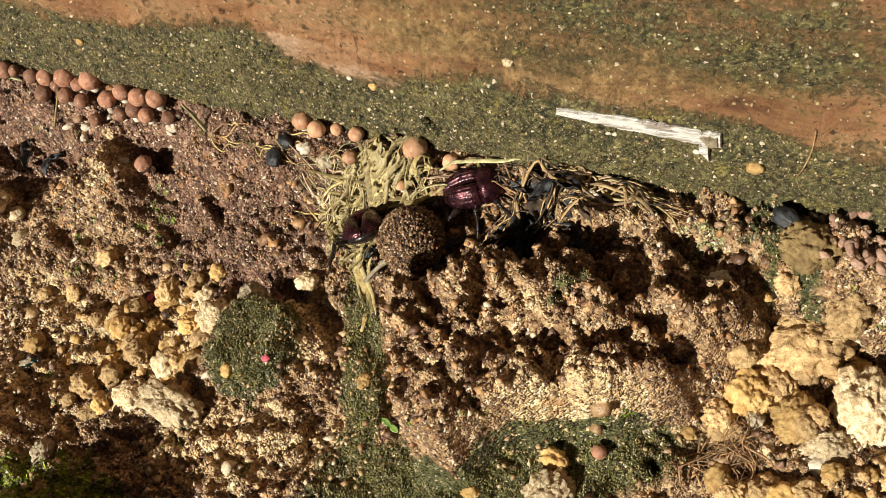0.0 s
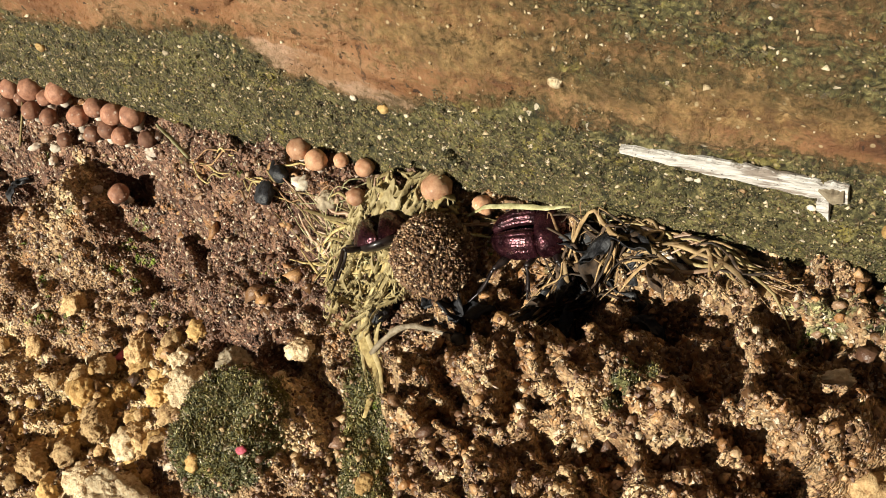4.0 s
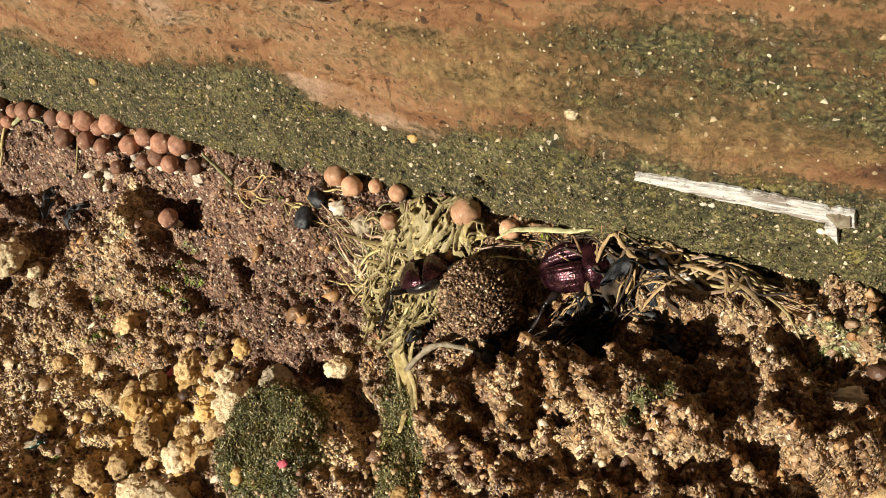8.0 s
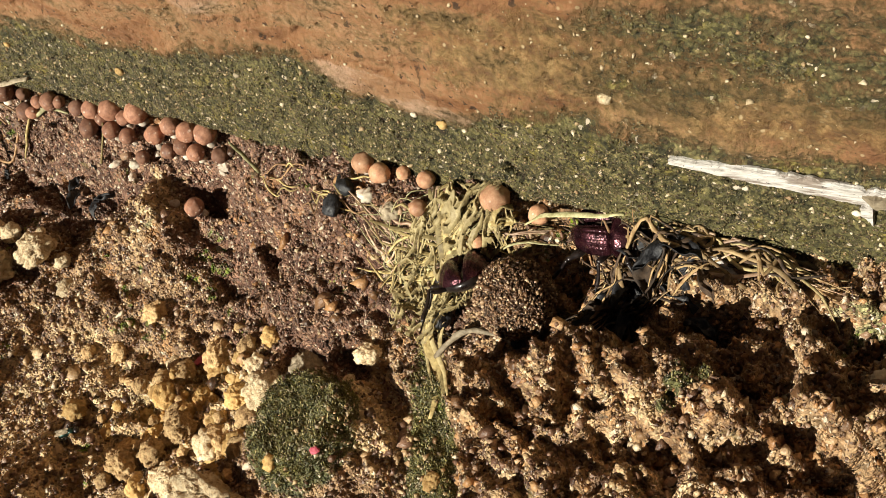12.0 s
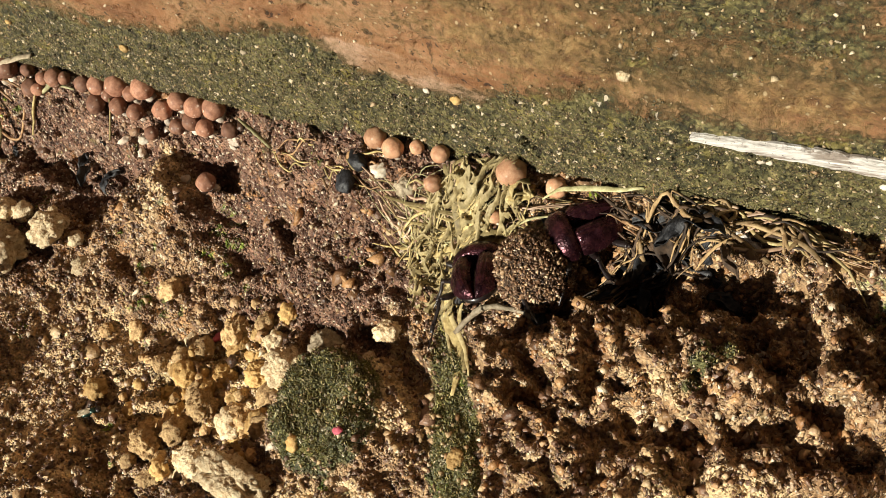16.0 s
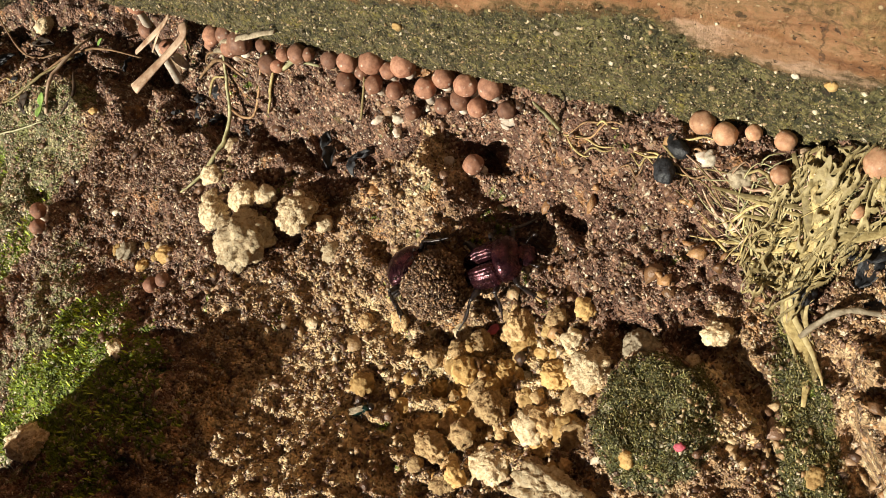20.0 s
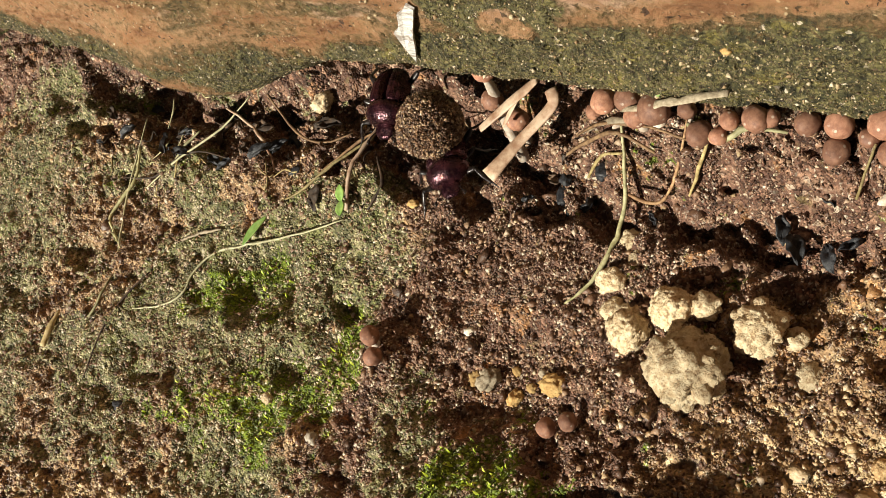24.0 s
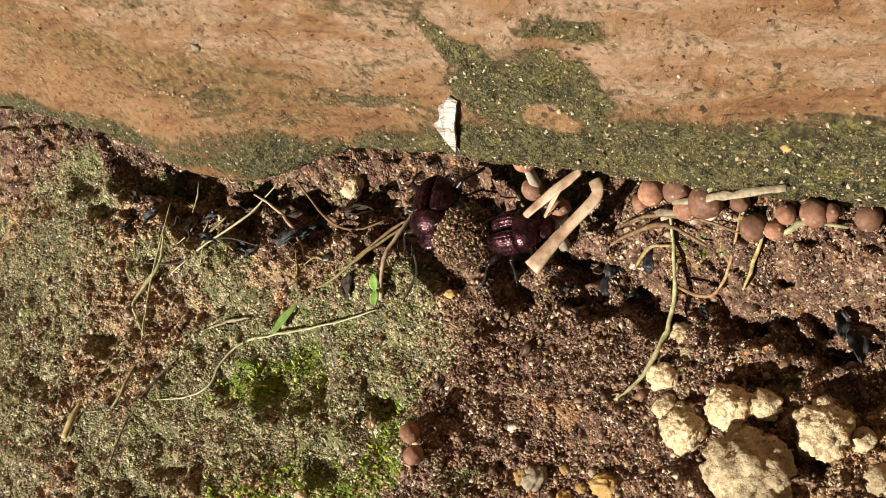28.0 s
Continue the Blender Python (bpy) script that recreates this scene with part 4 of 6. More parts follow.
LABELS = {"CREAM": "cream porous limestone stone lying on red soil", "OCHRE": "ochre yellow stone lying among soil crumbs",
          "GREYST": "smooth grey-beige pebble lying on soil", "WHITEST": "small whitish grit pebble on the ground", "OLIVE": "broad olive-brown stone half sunk in soil", "TAN": "tan crumbly limestone nugget in loose soil"}
SURFACE = {"CREAM": CREAM, "OCHRE": OCHRE, "GREYST": GREYST, "WHITEST": WHITEST, "OLIVE": OLIVE, "TAN": TANST}


def stone(x, y, rx, ry, rz, kind, seed, turn=0, knobs=0, sink=0.35, box=0.0):
    if knobs:
        me = knobbly("stone", rx, SURFACE[kind], seed, knobs, rz / rx, 5 if rx > 4 else 4)
    else:
        me = lump("stone", rx, ry, rz, SURFACE[kind], seed, 0.30, 5 if rx > 3 else 4 if rx > 1.6 else 3, 0.20, box)
    label = "knobbly " + LABELS[kind] if knobs else LABELS[kind]
    return thing("stone" if max(rx, ry) > 2.6 else "pebble", me, at_mm(x, y, rest(x, y, rz * (1 - 2 * sink)), 0, 0, turn), label, "stone" if max(rx, ry) > 2.6 else "pebble")


# the cream cluster
for x, y, r, k, seed in ((16.6, -19.5, 7.6, 30, 1), (4.2, -15.4, 4.6, 20, 2), (11.0, -10.0, 4.6, 18, 3), (16.4, -8.2, 3.0, 14, 4), (26.0, -9.8, 5.0, 22, 5),
                         (-2.0, -7.2, 2.9, 12, 6), (33.5, -14.0, 3.0, 14, 7), (-1.5, 1.0, 2.7, 9, 8), (0.6, -2.2, 1.7, 8, 9), (-0.6, -12.2, 2.6, 12, 10), (31.0, -9.0, 2.4, 10, 11),
                         (102.0, -20.5, 4.4, 16, 12), (96.0, -16.0, 2.4, 9, 13), (89.0, -42.0, 4.6, 24, 14), (72.0, -25.0, 3.4, 12, 15), (68.0, -19.5, 2.8, 9, 16),
                         (80.0, -33.0, 3.0, 11, 18), (94.0, -33.0, 3.6, 12, 19), (84.0, -19.0, 2.4, 9, 20)):
    tagged(stone(x, y, r, r, r * 0.72, "CREAM", seed, seed * 47, k + 8, 0.3), group="cream stones")
# single stones and pebbles
for row in ((-23.6, -29.9, 2.5, 2.1, 1.5, "GREYST", 1), (-26.3, -30.4, 1.7, 1.6, 1.2, "OCHRE", 2), (-8.6, -27.7, 2.8, 2.0, 1.7, "OCHRE", 3), (-17.1, -31.7, 1.8, 1.4, 1.2, "OCHRE", 4),
            (-29.2, -22.5, 0.8, 1.2, 0.7, "WHITEST", 5), (-14.2, -29.0, 1.1, 1.0, 0.8, "OCHRE", 6), (-18.5, -26.8, 1.0, 1.2, 0.8, "OCHRE", 7), (-12.0, -26.0, 0.9, 0.8, 0.7, "GREYST", 8),
            (-51.0, -0.5, 1.3, 1.0, 0.8, "OCHRE", 9), (-86.5, 19.0, 2.8, 2.4, 2.0, "CREAM", 10), (-76.0, 18.0, 1.9, 1.7, 1.5, "OCHRE", 11), (44.6, 14.6, 1.5, 1.1, 1.0, "WHITEST", 12),
            (-71.6, -48.1, 1.2, 1.4, 1.0, "CREAM", 13), (-54.5, -52.5, 1.5, 1.3, 0.9, "WHITEST", 14), (-74.4, -76.6, 1.3, 1.1, 0.8, "WHITEST", 15), (-116.4, -90.2, 1.6, 1.4, 1.1, "OCHRE", 16),
            (86.0, -24.2, 1.7, 1.4, 1.1, "WHITEST", 17), (232.5, -3.0, 4.4, 6.6, 4.4, "CREAM", 18), (223.0, -8.5, 4.2, 4.0, 2.6, "OCHRE", 19), (214.0, -6.0, 4.4, 3.8, 3.2, "OCHRE", 20),
            (228.5, -11.5, 4.0, 3.2, 2.4, "CREAM", 21), (234.5, -6.0, 2.6, 2.0, 1.6, "CREAM", 22), (205.5, 7.7, 1.9, 1.4, 1.2, "WHITEST", 24),
            (185.6, -28.2, 1.9, 2.7, 2.6, "OCHRE", 25), (186.4, -34.5, 3.8, 4.6, 3.4, "CREAM", 26), (173.2, -38.9, 1.8, 1.6, 1.4, "OCHRE", 27), (106.2, -42.5, 3.6, 6.6, 3.2, "CREAM", 28),
            (110.4, -14.3, 3.4, 3.0, 2.4, "GREYST", 29), (122.0, -8.5, 2.4, 2.0, 1.6, "CREAM", 30), (118.5, -13.5, 1.3, 1.5, 1.2, "CREAM", 32),
            (117.0, -33.0, 1.2, 1.6, 0.9, "OCHRE", 33), (142.8, -24.4, 1.8, 1.5, 1.0, "OCHRE", 34), (114.9, 15.6, 1.2, 1.5, 1.1, "WHITEST", 35), (120.5, 14.0, 1.9, 1.7, 1.5, "GREYST", 36),
            (142.4, 19.2, 1.6, 1.0, 0.8, "OCHRE", 37), (175.5, 21.0, 0.8, 0.8, 0.8, "WHITEST", 38), (239.0, -12.0, 3.0, 2.4, 2.0, "OCHRE", 39), (216.5, -10.5, 2.0, 1.6, 1.4, "GREYST", 40),
            (228.0, -15.5, 2.2, 1.9, 1.5, "WHITEST", 41), (206.0, -16.0, 1.6, 1.4, 1.2, "OCHRE", 42), (219.5, -15.0, 1.5, 1.4, 1.1, "CREAM", 43), (235.0, -19.5, 2.2, 1.6, 1.4, "OCHRE", 44),
            (-12.0, -78.0, 5.0, 4.0, 3.0, "CREAM", 45), (78.0, -60.0, 3.2, 2.4, 2.2, "GREYST", 46), (-1.0, -52.0, 3.0, 2.0, 1.2, "CREAM", 47)):
    stone(*row[:6], row[6], turn=row[6] * 61 % 180, box=0.35 if row[6] in (18, 28) else 0.0)

rnd = random.Random(91)

for k in range(150):
    x, y = (rnd.gauss(86, 13), rnd.gauss(-30, 9)) if k < 110 else (rnd.gauss(228, 9), rnd.gauss(-10, 9))
    if math.hypot(x - 118, y + 25) < 12 or x > 108 and x < 208:
        continue
    r = rnd.choice((0.9, 1.2, 1.6, 2.0, 2.6))
    tagged(stone(x, y, r * rnd.uniform(0.9, 1.4), r, r * 0.8, rnd.choice(("TAN", "TAN", "OCHRE")), k + 60, rnd.uniform(0, 180), 0, 0.25), group="tan nuggets")

stone(221, 5, 8.5, 6.5, 5.5, "TAN", 211, 20, 0, 0.3), stone(219, 14.5, 4.8, 4.2, 3.2, "OLIVE", 212, 0, 0, 0.3), stone(227, 9, 4.5, 3.6, 3.0, "TAN", 213, 70, 0, 0.3)


def mushroom(x, y, r, pale=False, tilt=0, lift=0.55, seat=None):
    top = max(rest(x + a, y + b) for a in (-1.5, 0, 1.5) for b in (-1.5, 0, 1.5))
    foot = seat if seat is not None else max(rest(x, y), top - 0.8) - 0.9 * (x * 37 % 1) * (y > 10) + 1.0 * (x < -40 and y < 0)
    m = base_of("puffball_mushroom", at_mm(x, y, foot, tilt, tilt * 0.6, x * 40 % 360), "tiny round tan puffball mushroom on a pale stalk" if pale else "tiny round brown puffball mushroom on a pale stalk", "mushroom", "puffball mushrooms")
    s = int(x * 13 + y * 7) % 97
    part("cap", lump("cap", r, r * 0.95, r * 0.9, CAPPALE if pale else CAP, s, 0.09, 4, 0.01), m, at=at_mm(0, 0, r * (0.55 + lift)))
    deep = -0.6 if seat is None else min(-0.6, rest(x, y) - seat - 0.5)
    part("stalk", tube("stalk", [(0, 0, deep), (0.1 * r, 0, 0.3 * r), (0, 0, r * (0.3 + lift))], [0.5 * r, 0.42 * r, 0.55 * r], STALK, 9), m, "whitish stalk")
    return m


for x, y, r in ((28.5, 20.3, 2.1), (34.0, 20.6, 2.4), (41.0, 20.8, 2.7), (49.0, 21.0, 2.7), (57.0, 21.0, 2.3), (63.0, 21.0, 2.4), (69.5, 20.8, 2.5), (45.2, 20.2, 1.8), (53.4, 20.4, 1.9), (34.0, 17.0, 2.2), (42.6, 17.4, 2.0), (53.7, 18.6, 2.3), (61.5, 18.4, 2.2),
                (66.0, 17.8, 2.0), (47.6, 17.0, 1.9), (38.6, 18.6, 1.6), (57.8, 17.4, 1.8), (64.6, 10.0, 2.2), (72.4, 18.6, 1.9), (50.6, 14.8, 1.6), (23.6, 20.0, 1.6), (14.9, 16.8, 1.6),
                (-6.7, 20.8, 2.4), (-2.0, 21.0, 2.5), (3.4, 21.0, 2.4), (3.5, 18.6, 3.0), (0.4, 18.0, 2.2), (10.7, 17.2, 2.4), (21.5, 20.0, 2.3), (17.0, 19.2, 1.7), (8.6, 20.6, 1.7), (-10.5, 19.5, 1.6),
                (-46.0, -30.2, 2.1), (-43.8, -33.4, 2.0), (-6.0, -35.4, 1.95), (-1.3, -33.4, 1.8), (193.0, -24.6, 1.4)):
    mushroom(x, y, r, tilt=(x * 7 % 25) - 12)
mushroom(-33.0, 19.5, 2.3, tilt=10, seat=10.5), mushroom(-30.0, 18.6, 2.3, tilt=-14, seat=5.5), mushroom(-32.0, 21.6, 2.3, tilt=20, seat=17.0)
for x, y, r in ((113.2, 19.8, 2.1), (116.8, 19.2, 2.0), (126.0, 20.2, 1.7), (140.8, 19.4, 2.6), (127.0, 14.6, 1.6), (138.4, 13.0, 1.3), (147.4, 19.8, 1.9), (120.8, 20.4, 1.4)):
    mushroom(x, y, r, True, tilt=6)

for x, y, a, b in ((45.0, 12.0, 1.7, 0.9), (58.0, 9.4, 1.3, 1.2), (63.6, 8.6, 1.8, 1.4), (70.8, 18.6, 2.0, 0.9), (69.4, 18.0, 1.4, 0.7), (41.6, 12.6, 1.5, 0.8), (114.2, 15.6, 1.2, 1.5), (-4.8, 18.0, 1.4, 1.0), (33.6, 17.0, 1.0, 0.7), (53.0, 17.0, 1.0, 0.8)):
    thing("fungus_scrap", lump("fungus_scrap", a, b, 0.55, STALK, int(x * 3) % 60, 0.3, 3, 0.2), at_mm(x, y, rest(x, y, 1.2 if y > 15 else 0.7), 20, 12, x * 23 % 180), "whitish scrap of broken fungus between mushrooms", "fungus", "fungus scraps")

# chips, petals, husk bits
for x, y, a, b, c in ((108.0, 12.6, 3.0, 1.7, 1.3), (109.2, 16.4, 2.6, 1.6, 1.4), (132.8, 1.8, 2.2, 1.9, 1.5), (-8.4, 11.6, 1.9, 1.7, 1.1), (-20.0, 8.6, 2.4, 1.3, 0.9), 
                      (-18.4, 10.4, 1.5, 1.2, 1.0), (149.5, 0.6, 1.6, 1.2, 0.9), (-86.0, 1.5, 1.6, 1.0, 0.6), (-116.0, -62.0, 2.2, 1.2, 0.8), (214.0, 19.0, 2.4, 1.9, 1.6)):
    thing("charred_chip", lump("charred_chip", a, b, c, SLATE, int(x) % 50, 0.35, 3, 0.2), at_mm(x, y, rest(x, y, 0.4 * c), 8, 5, x * 31 % 180), "small black charred wood chip on the soil", "wood chip")
for x, y, r in ((75.3, -17.4, 1.4), (124.2, -28.2, 0.95)):
    thing("petal", lump("petal", r, r * 0.75, 0.35 * r, PINK, int(x), 0.25, 3, 0.1), at_mm(x, y, rest(x, y, 0.5), 14, 6, x * 3), "tiny bright pink petal fragment on crumbs", "petal")


def bridge(x, y, lift):
    """A height that spans hollows instead of dipping into them."""
    return max(rest(x, y, 0.4 * lift), float(ground_base(np.array([float(x)]), np.array([float(y)]))[0]) + lift - 0.3)


def strand_thing(name, pts, radii, material, label, category, flat=1.0, sides=6, group="", wob=1.0):
    """A stem given by (x, y, lift over the ground) points."""
    return thing(name, tube(name, [(x, y, bridge(x, y, h)) for x, y, h in pts], radii, material, sides, flat, wob), Matrix(), label, category, group)


strand_thing("plant_stem", [(-64.7, 18.5, 1.5), (-65.6, 11, 4), (-67.2, 3, 3.5), (-67.9, -4.8, 0.4)], [0.3, 0.45, 0.5, 0.4], HUSK, "pale dry plant stem arching over the soil", "stem")
strand_thing("plant_stem", [(-50, 18.5, 1.5), (-60, 16.5, 2.5), (-68, 12, 2), (-76, 4, 1.2), (-82, -2.5, 0.4)], [0.22, 0.34, 0.36, 0.32, 0.2], ROOT, "rust-brown dry stem leaning on the soil", "stem")
strand_thing("plant_stem", [(-66.5, 12, 1.5), (-74, 4.5, 2), (-81, -2, 1), (-87, -6, 0.4)], [0.25, 0.38, 0.38, 0.22], STRAW, "straw-coloured dry stem lying on litter", "stem")
strand_thing("runner", [(-68, -6.8, 0.6), (-79, -11.5, 1.0), (-88.5, -14.5, 0.7), (-98, -18, 0.9), (-105, -21.5, 0.6), (-108.5, -27, 0.7), (-109.6, -33, 0.5), (-116, -37, 0.6), (-125, -39.5, 0.4)], [0.2, 0.3, 0.32, 0.28, 0.2], PALESTEM, "thin pale green creeping stem across moss", "stem")
strand_thing("runner", [(-148.3, 9, 1), (-147, -3, 0.8), (-145, -15.6, 0.8), (-141, -25, 0.7), (-137.2, -34, 0.4)], [0.18, 0.26, 0.26, 0.18], PALESTEM, "thin greyish green creeping stem", "stem")
strand_thing("runner", [(-103, 15.5, 1), (-112, 8, 1.6), (-124, -1, 1.2), (-140, -9, 0.6)], [0.2, 0.3, 0.3, 0.18], PALESTEM, "dull green stem lying in litter", "stem")
strand_thing("plant_stem", [(-3.4, 17.5, 1.5), (-3.0, 12, 1.8), (-3.2, 7.5, 1.6), (-4.0, 1, 1.4), (-4.8, -4.2, 1.0), (-7, -9.5, 0.7), (-10, -13, 0.4)], [0.3, 0.36, 0.42, 0.5, 0.5, 0.35, 0.25], GREEN, "olive green stem bent over the soil", "stem")
strand_thing("rootlet", [(-3.4, 8.5, 1.2), (1, 7.6, 1.3), (4.2, 8.4, 1.0), (6.9, 12.2, 1.4), (9, 19, 1.5)], [0.27, 0.34, 0.31, 0.31, 0.24], ROOT, "tan rootlet branching near the wall foot", "root")
strand_thing("rootlet", [(-19, 14.4, 0.8), (-12, 15.6, 1.4), (-4, 16.2, 1.6), (3, 14.2, 1.2)], [0.31, 0.44, 0.41, 0.24], ROOT, "reddish tan rootlet at the wall foot", "root")
strand_thing("rootlet", [(-17, 17.5, 1.2), (-8, 17.0, 2.2), (0, 17.6, 1.8), (9, 16.5, 1.2)], [0.20, 0.34, 0.34, 0.20], ROOT, "reddish tan rootlet at the wall foot", "root")
strand_thing("rootlet", [(-12, 10.5, 0.8), (-8, 13, 1.6), (-3.4, 13.6, 1.6)], [0.27, 0.34, 0.24], STRAW, "pale rootlet curling over soil", "root")
strand_thing("rootlet", [(9, 18.5, 1.5), (15, 16.5, 2.4), (20, 18.5, 2.4), (26, 18.8, 1.2)], [0.34, 0.54, 0.54, 0.27], GREEN, "olive mossy rootlet at the wall foot", "root")
strand_thing("rootlet", [(14, 18, 2), (12, 14, 1.8), (9, 9.5, 0.8)], [0.27, 0.37, 0.20], STRAW, "pale rootlet hanging from the wall foot", "root")
thing("grass_blade", tube("grass_blade", [(-2.0, 18.5, 17.2), (5.0, 19.2, 19.2), (11.0, 19.9, 20.8), (18.5, 20.6, 22.8)], [0.5, 0.8, 0.8, 0.6], GREYST, 8, 0.4), Matrix(), "pale dry grass blade against the wall", "grass blade")
strand_thing("grass_blade", [(-12, 17.4, 1.6), (-5, 17.6, 2.4), (1, 18, 2.8)], [0.4, 0.7, 0.6], GREYST, "greyish dry grass blade against the wall", "grass blade", 0.35)
for pts, radii, label in (([(-20.0, 22.0, 19.0), (-23.4, 21.0, 16.6), (-26.8, 19.6, 14.6), (-30.4, 16.8, 13.2), (-33.8, 14.0, 12.0)], [0.9, 1.25, 1.2, 1.05, 0.8], "pale flat curved dry husk blade"),
                          ([(-19.0, 22.0, 15.5), (-18.0, 20.4, 14.9), (-18.8, 18.6, 13.9), (-23.6, 12.8, 12.2), (-28.2, 4.9, 11.6)], [1.15, 1.3, 1.35, 1.3, 2.0], "long flat pinkish-brown curved dry husk blade"),
                          ([(-25.0, 20.2, 15.6), (-27.2, 18.0, 13.6), (-29.4, 15.3, 11.2)], [0.45, 0.65, 0.35], "thin pale dry husk splinter")):
    thing("seed_husk", tube("seed_husk", pts, radii, HUSK, 12, 0.35, 0.12), Matrix(), label, "husk", "husk blades")
strand_thing("insect_case", [(-152.3, -46.0, 1.2), (-152.3, -50.8, 1.6), (-152.7, -56.2, 1.2)], [0.25, 1.0, 0.8], PALEHUSK, "yellowish empty insect case on moss", "insect case", 0.8, 8, "", 0.3)
for pts, r, m, label in (([(-146.8, 0.7, 1.2), (-144.8, -7.5, 1.4), (-148.1, -15.3, 1.0), (-148.4, -19.8, 0.9), (-140.0, -25.8, 0.5)], 0.5, GREEN, "pale knotted dry stem on moss"),
                         ([(-149.8, -7.7, 1.0), (-136.5, -6.2, 1.2), (-126.8, -1.6, 1.0), (-117.9, 1.3, 1.2), (-106.3, 1.0, 0.9)], 0.32, DRY, "thin dark dry twig lying in litter"),
                         ([(-119.5, 6.4, 2.0), (-124.1, 1.5, 1.6), (-127.2, -2.2, 0.9)], 0.4, GREEN, "pale dry stem bit on litter"),
                         ([(-120.0, -21.2, 0.6), (-112.9, -17.1, 0.9), (-105.5, -15.1, 0.8)], 0.45, GREYST, "greyish dry stem bit on moss"),
                         ([(-148.8, -48.4, 0.6), (-140.2, -44.8, 0.8), (-138.2, -38.1, 0.9), (-138.4, -33.0, 0.6)], 0.35, GREEN, "thin pale bent stem on moss"),
                         ([(-124.3, -30.0, 0.6), (-127.7, -36.9, 0.8), (-131.2, -45.8, 0.8), (-132.5, -60.0, 0.4)], 0.3, DRY, "thin dark dry twig on moss"),
                         ([(-63.7, 7.8, 1.4), (-60.0, 1.9, 1.4), (-61.8, -3.8, 0.6)], 0.45, DRY, "dark curled dry stem on soil"),
                         ([(-96.0, 16.0, 2.0), (-88.0, 10.0, 2.0), (-80.0, 9.0, 1.4), (-73.0, 12.5, 1.6)], 0.35, ROOT, "thin rusty rootlet among litter"),
                         ([(-110.0, 12.0, 2.6), (-101.0, 9.0, 2.2), (-94.0, 3.0, 1.2), (-90.0, -3.0, 0.5)], 0.4, HUSK, "pale dry stem among litter")):
    strand_thing("plant_stem", pts, [0.6 * r, r, 0.9 * r, 0.5 * r], m, label, "stem")
strand_thing("plant_stem", [(40, 18, 3.0), (37, 12, 1.0)], [0.25, 0.25], STRAW, "short dry stem bit on soil", "stem")
rnd = random.Random(5)
for k in range(26):
    x, y, a, s = rnd.uniform(-165, -62), rnd.uniform(-8, 16), rnd.uniform(0, 6.28), rnd.uniform(3, 8)
    pts = [(x + math.cos(a) * s * u + rnd.uniform(-1, 1), min(18, y + math.sin(a) * s * u + rnd.uniform(-1, 1)), 0.5 + 0.7 * (1 - abs(2 * u - 1))) for u in (0, 0.33, 0.66, 1)]
    strand_thing("litter_stem", pts, [0.12, rnd.uniform(0.18, 0.34), 0.1], rnd.choice((STRAW, DRY, GREEN, DRY)), "thin withered stem in the litter", "stem", 1.0, 5, "litter stems")
for k in range(16):
    x, a, s = rnd.uniform(86, 112), rnd.uniform(-0.5, 0.5), rnd.uniform(5, 12)
    y = rnd.uniform(13, 18)
    pts = [(x + math.cos(a) * s * u, min(18.4, y + math.sin(a) * s * u + rnd.uniform(-1, 1)), 0.6 + 1.2 * (1 - abs(2 * u - 1))) for u in (0, 0.4, 0.7, 1)]
    strand_thing("litter_stem", pts, [0.12, 0.24, 0.1], rnd.choice((STRAW, STRAW, ROOT)), "thin dry straw at the wall foot", "stem", 1.0, 5, "straws at the wall foot")


def leaf_mesh(name, length, width, material, curl=0.3, fold=0.25, seed=0, crumple=0.0):
    """A thin leaf along +x with two faces, a fold on its midrib and a curl."""
    nu, nv, verts, faces = 12, 6, [], []
    for top in (0.09, -0.09):
        for i in range(nu + 1):
            u = i / nu
            half = width * (math.sin(math.pi * min(1, u * 0.94 + 0.05)) ** 0.75) / 2
            for j in range(nv + 1):
                v = 2 * j / nv - 1
                z = curl * length * (u - u * u) + fold * half * abs(v) + top
                if crumple:
                    z += crumple * noise.noise(Vector((u * 4 + seed, v * 1.7, seed * 1.7)))
                verts.append(Vector((u * length, v * half + (crumple * 0.4 * noise.noise(Vector((u * 3, seed, 1)))), z)) * MM)
    w, k = nv + 1, (nu + 1) * (nv + 1)
    for i in range(nu):
        for j in range(nv):
            a = i * w + j
            faces += [(a, a + w, a + w + 1, a + 1), (a + k, a + k + 1, a + k + w + 1, a + k + w)]
        for a in (i * w, i * w + nv):
            faces.append((a, a + k, a + w + k, a + w) if a % w == 0 else (a, a + w, a + w + k, a + k))
    return mesh_of(name, verts, faces, material)


def seedling(x, y, size, turn, stalk=2.0):
    s = base_of("seedling", at_mm(x, y, rest(x, y), 0, 0, turn), "fresh green seedling with two small oval leaves", "seedling", "seedlings")
    part("stem", tube("stem", [(0, 0, -0.5), (0.1, 0.1, stalk * 0.5), (0, 0, stalk)], [0.3, 0.26, 0.22], GREEN, 6), s)
    for k in (0, 1):
        part("leaf", leaf_mesh("leaf", size, size * 0.58, LEAF, 0.08, 0.15, k), s, at=at_mm(0, 0, stalk, 0, -8, 180 * k))
    return s


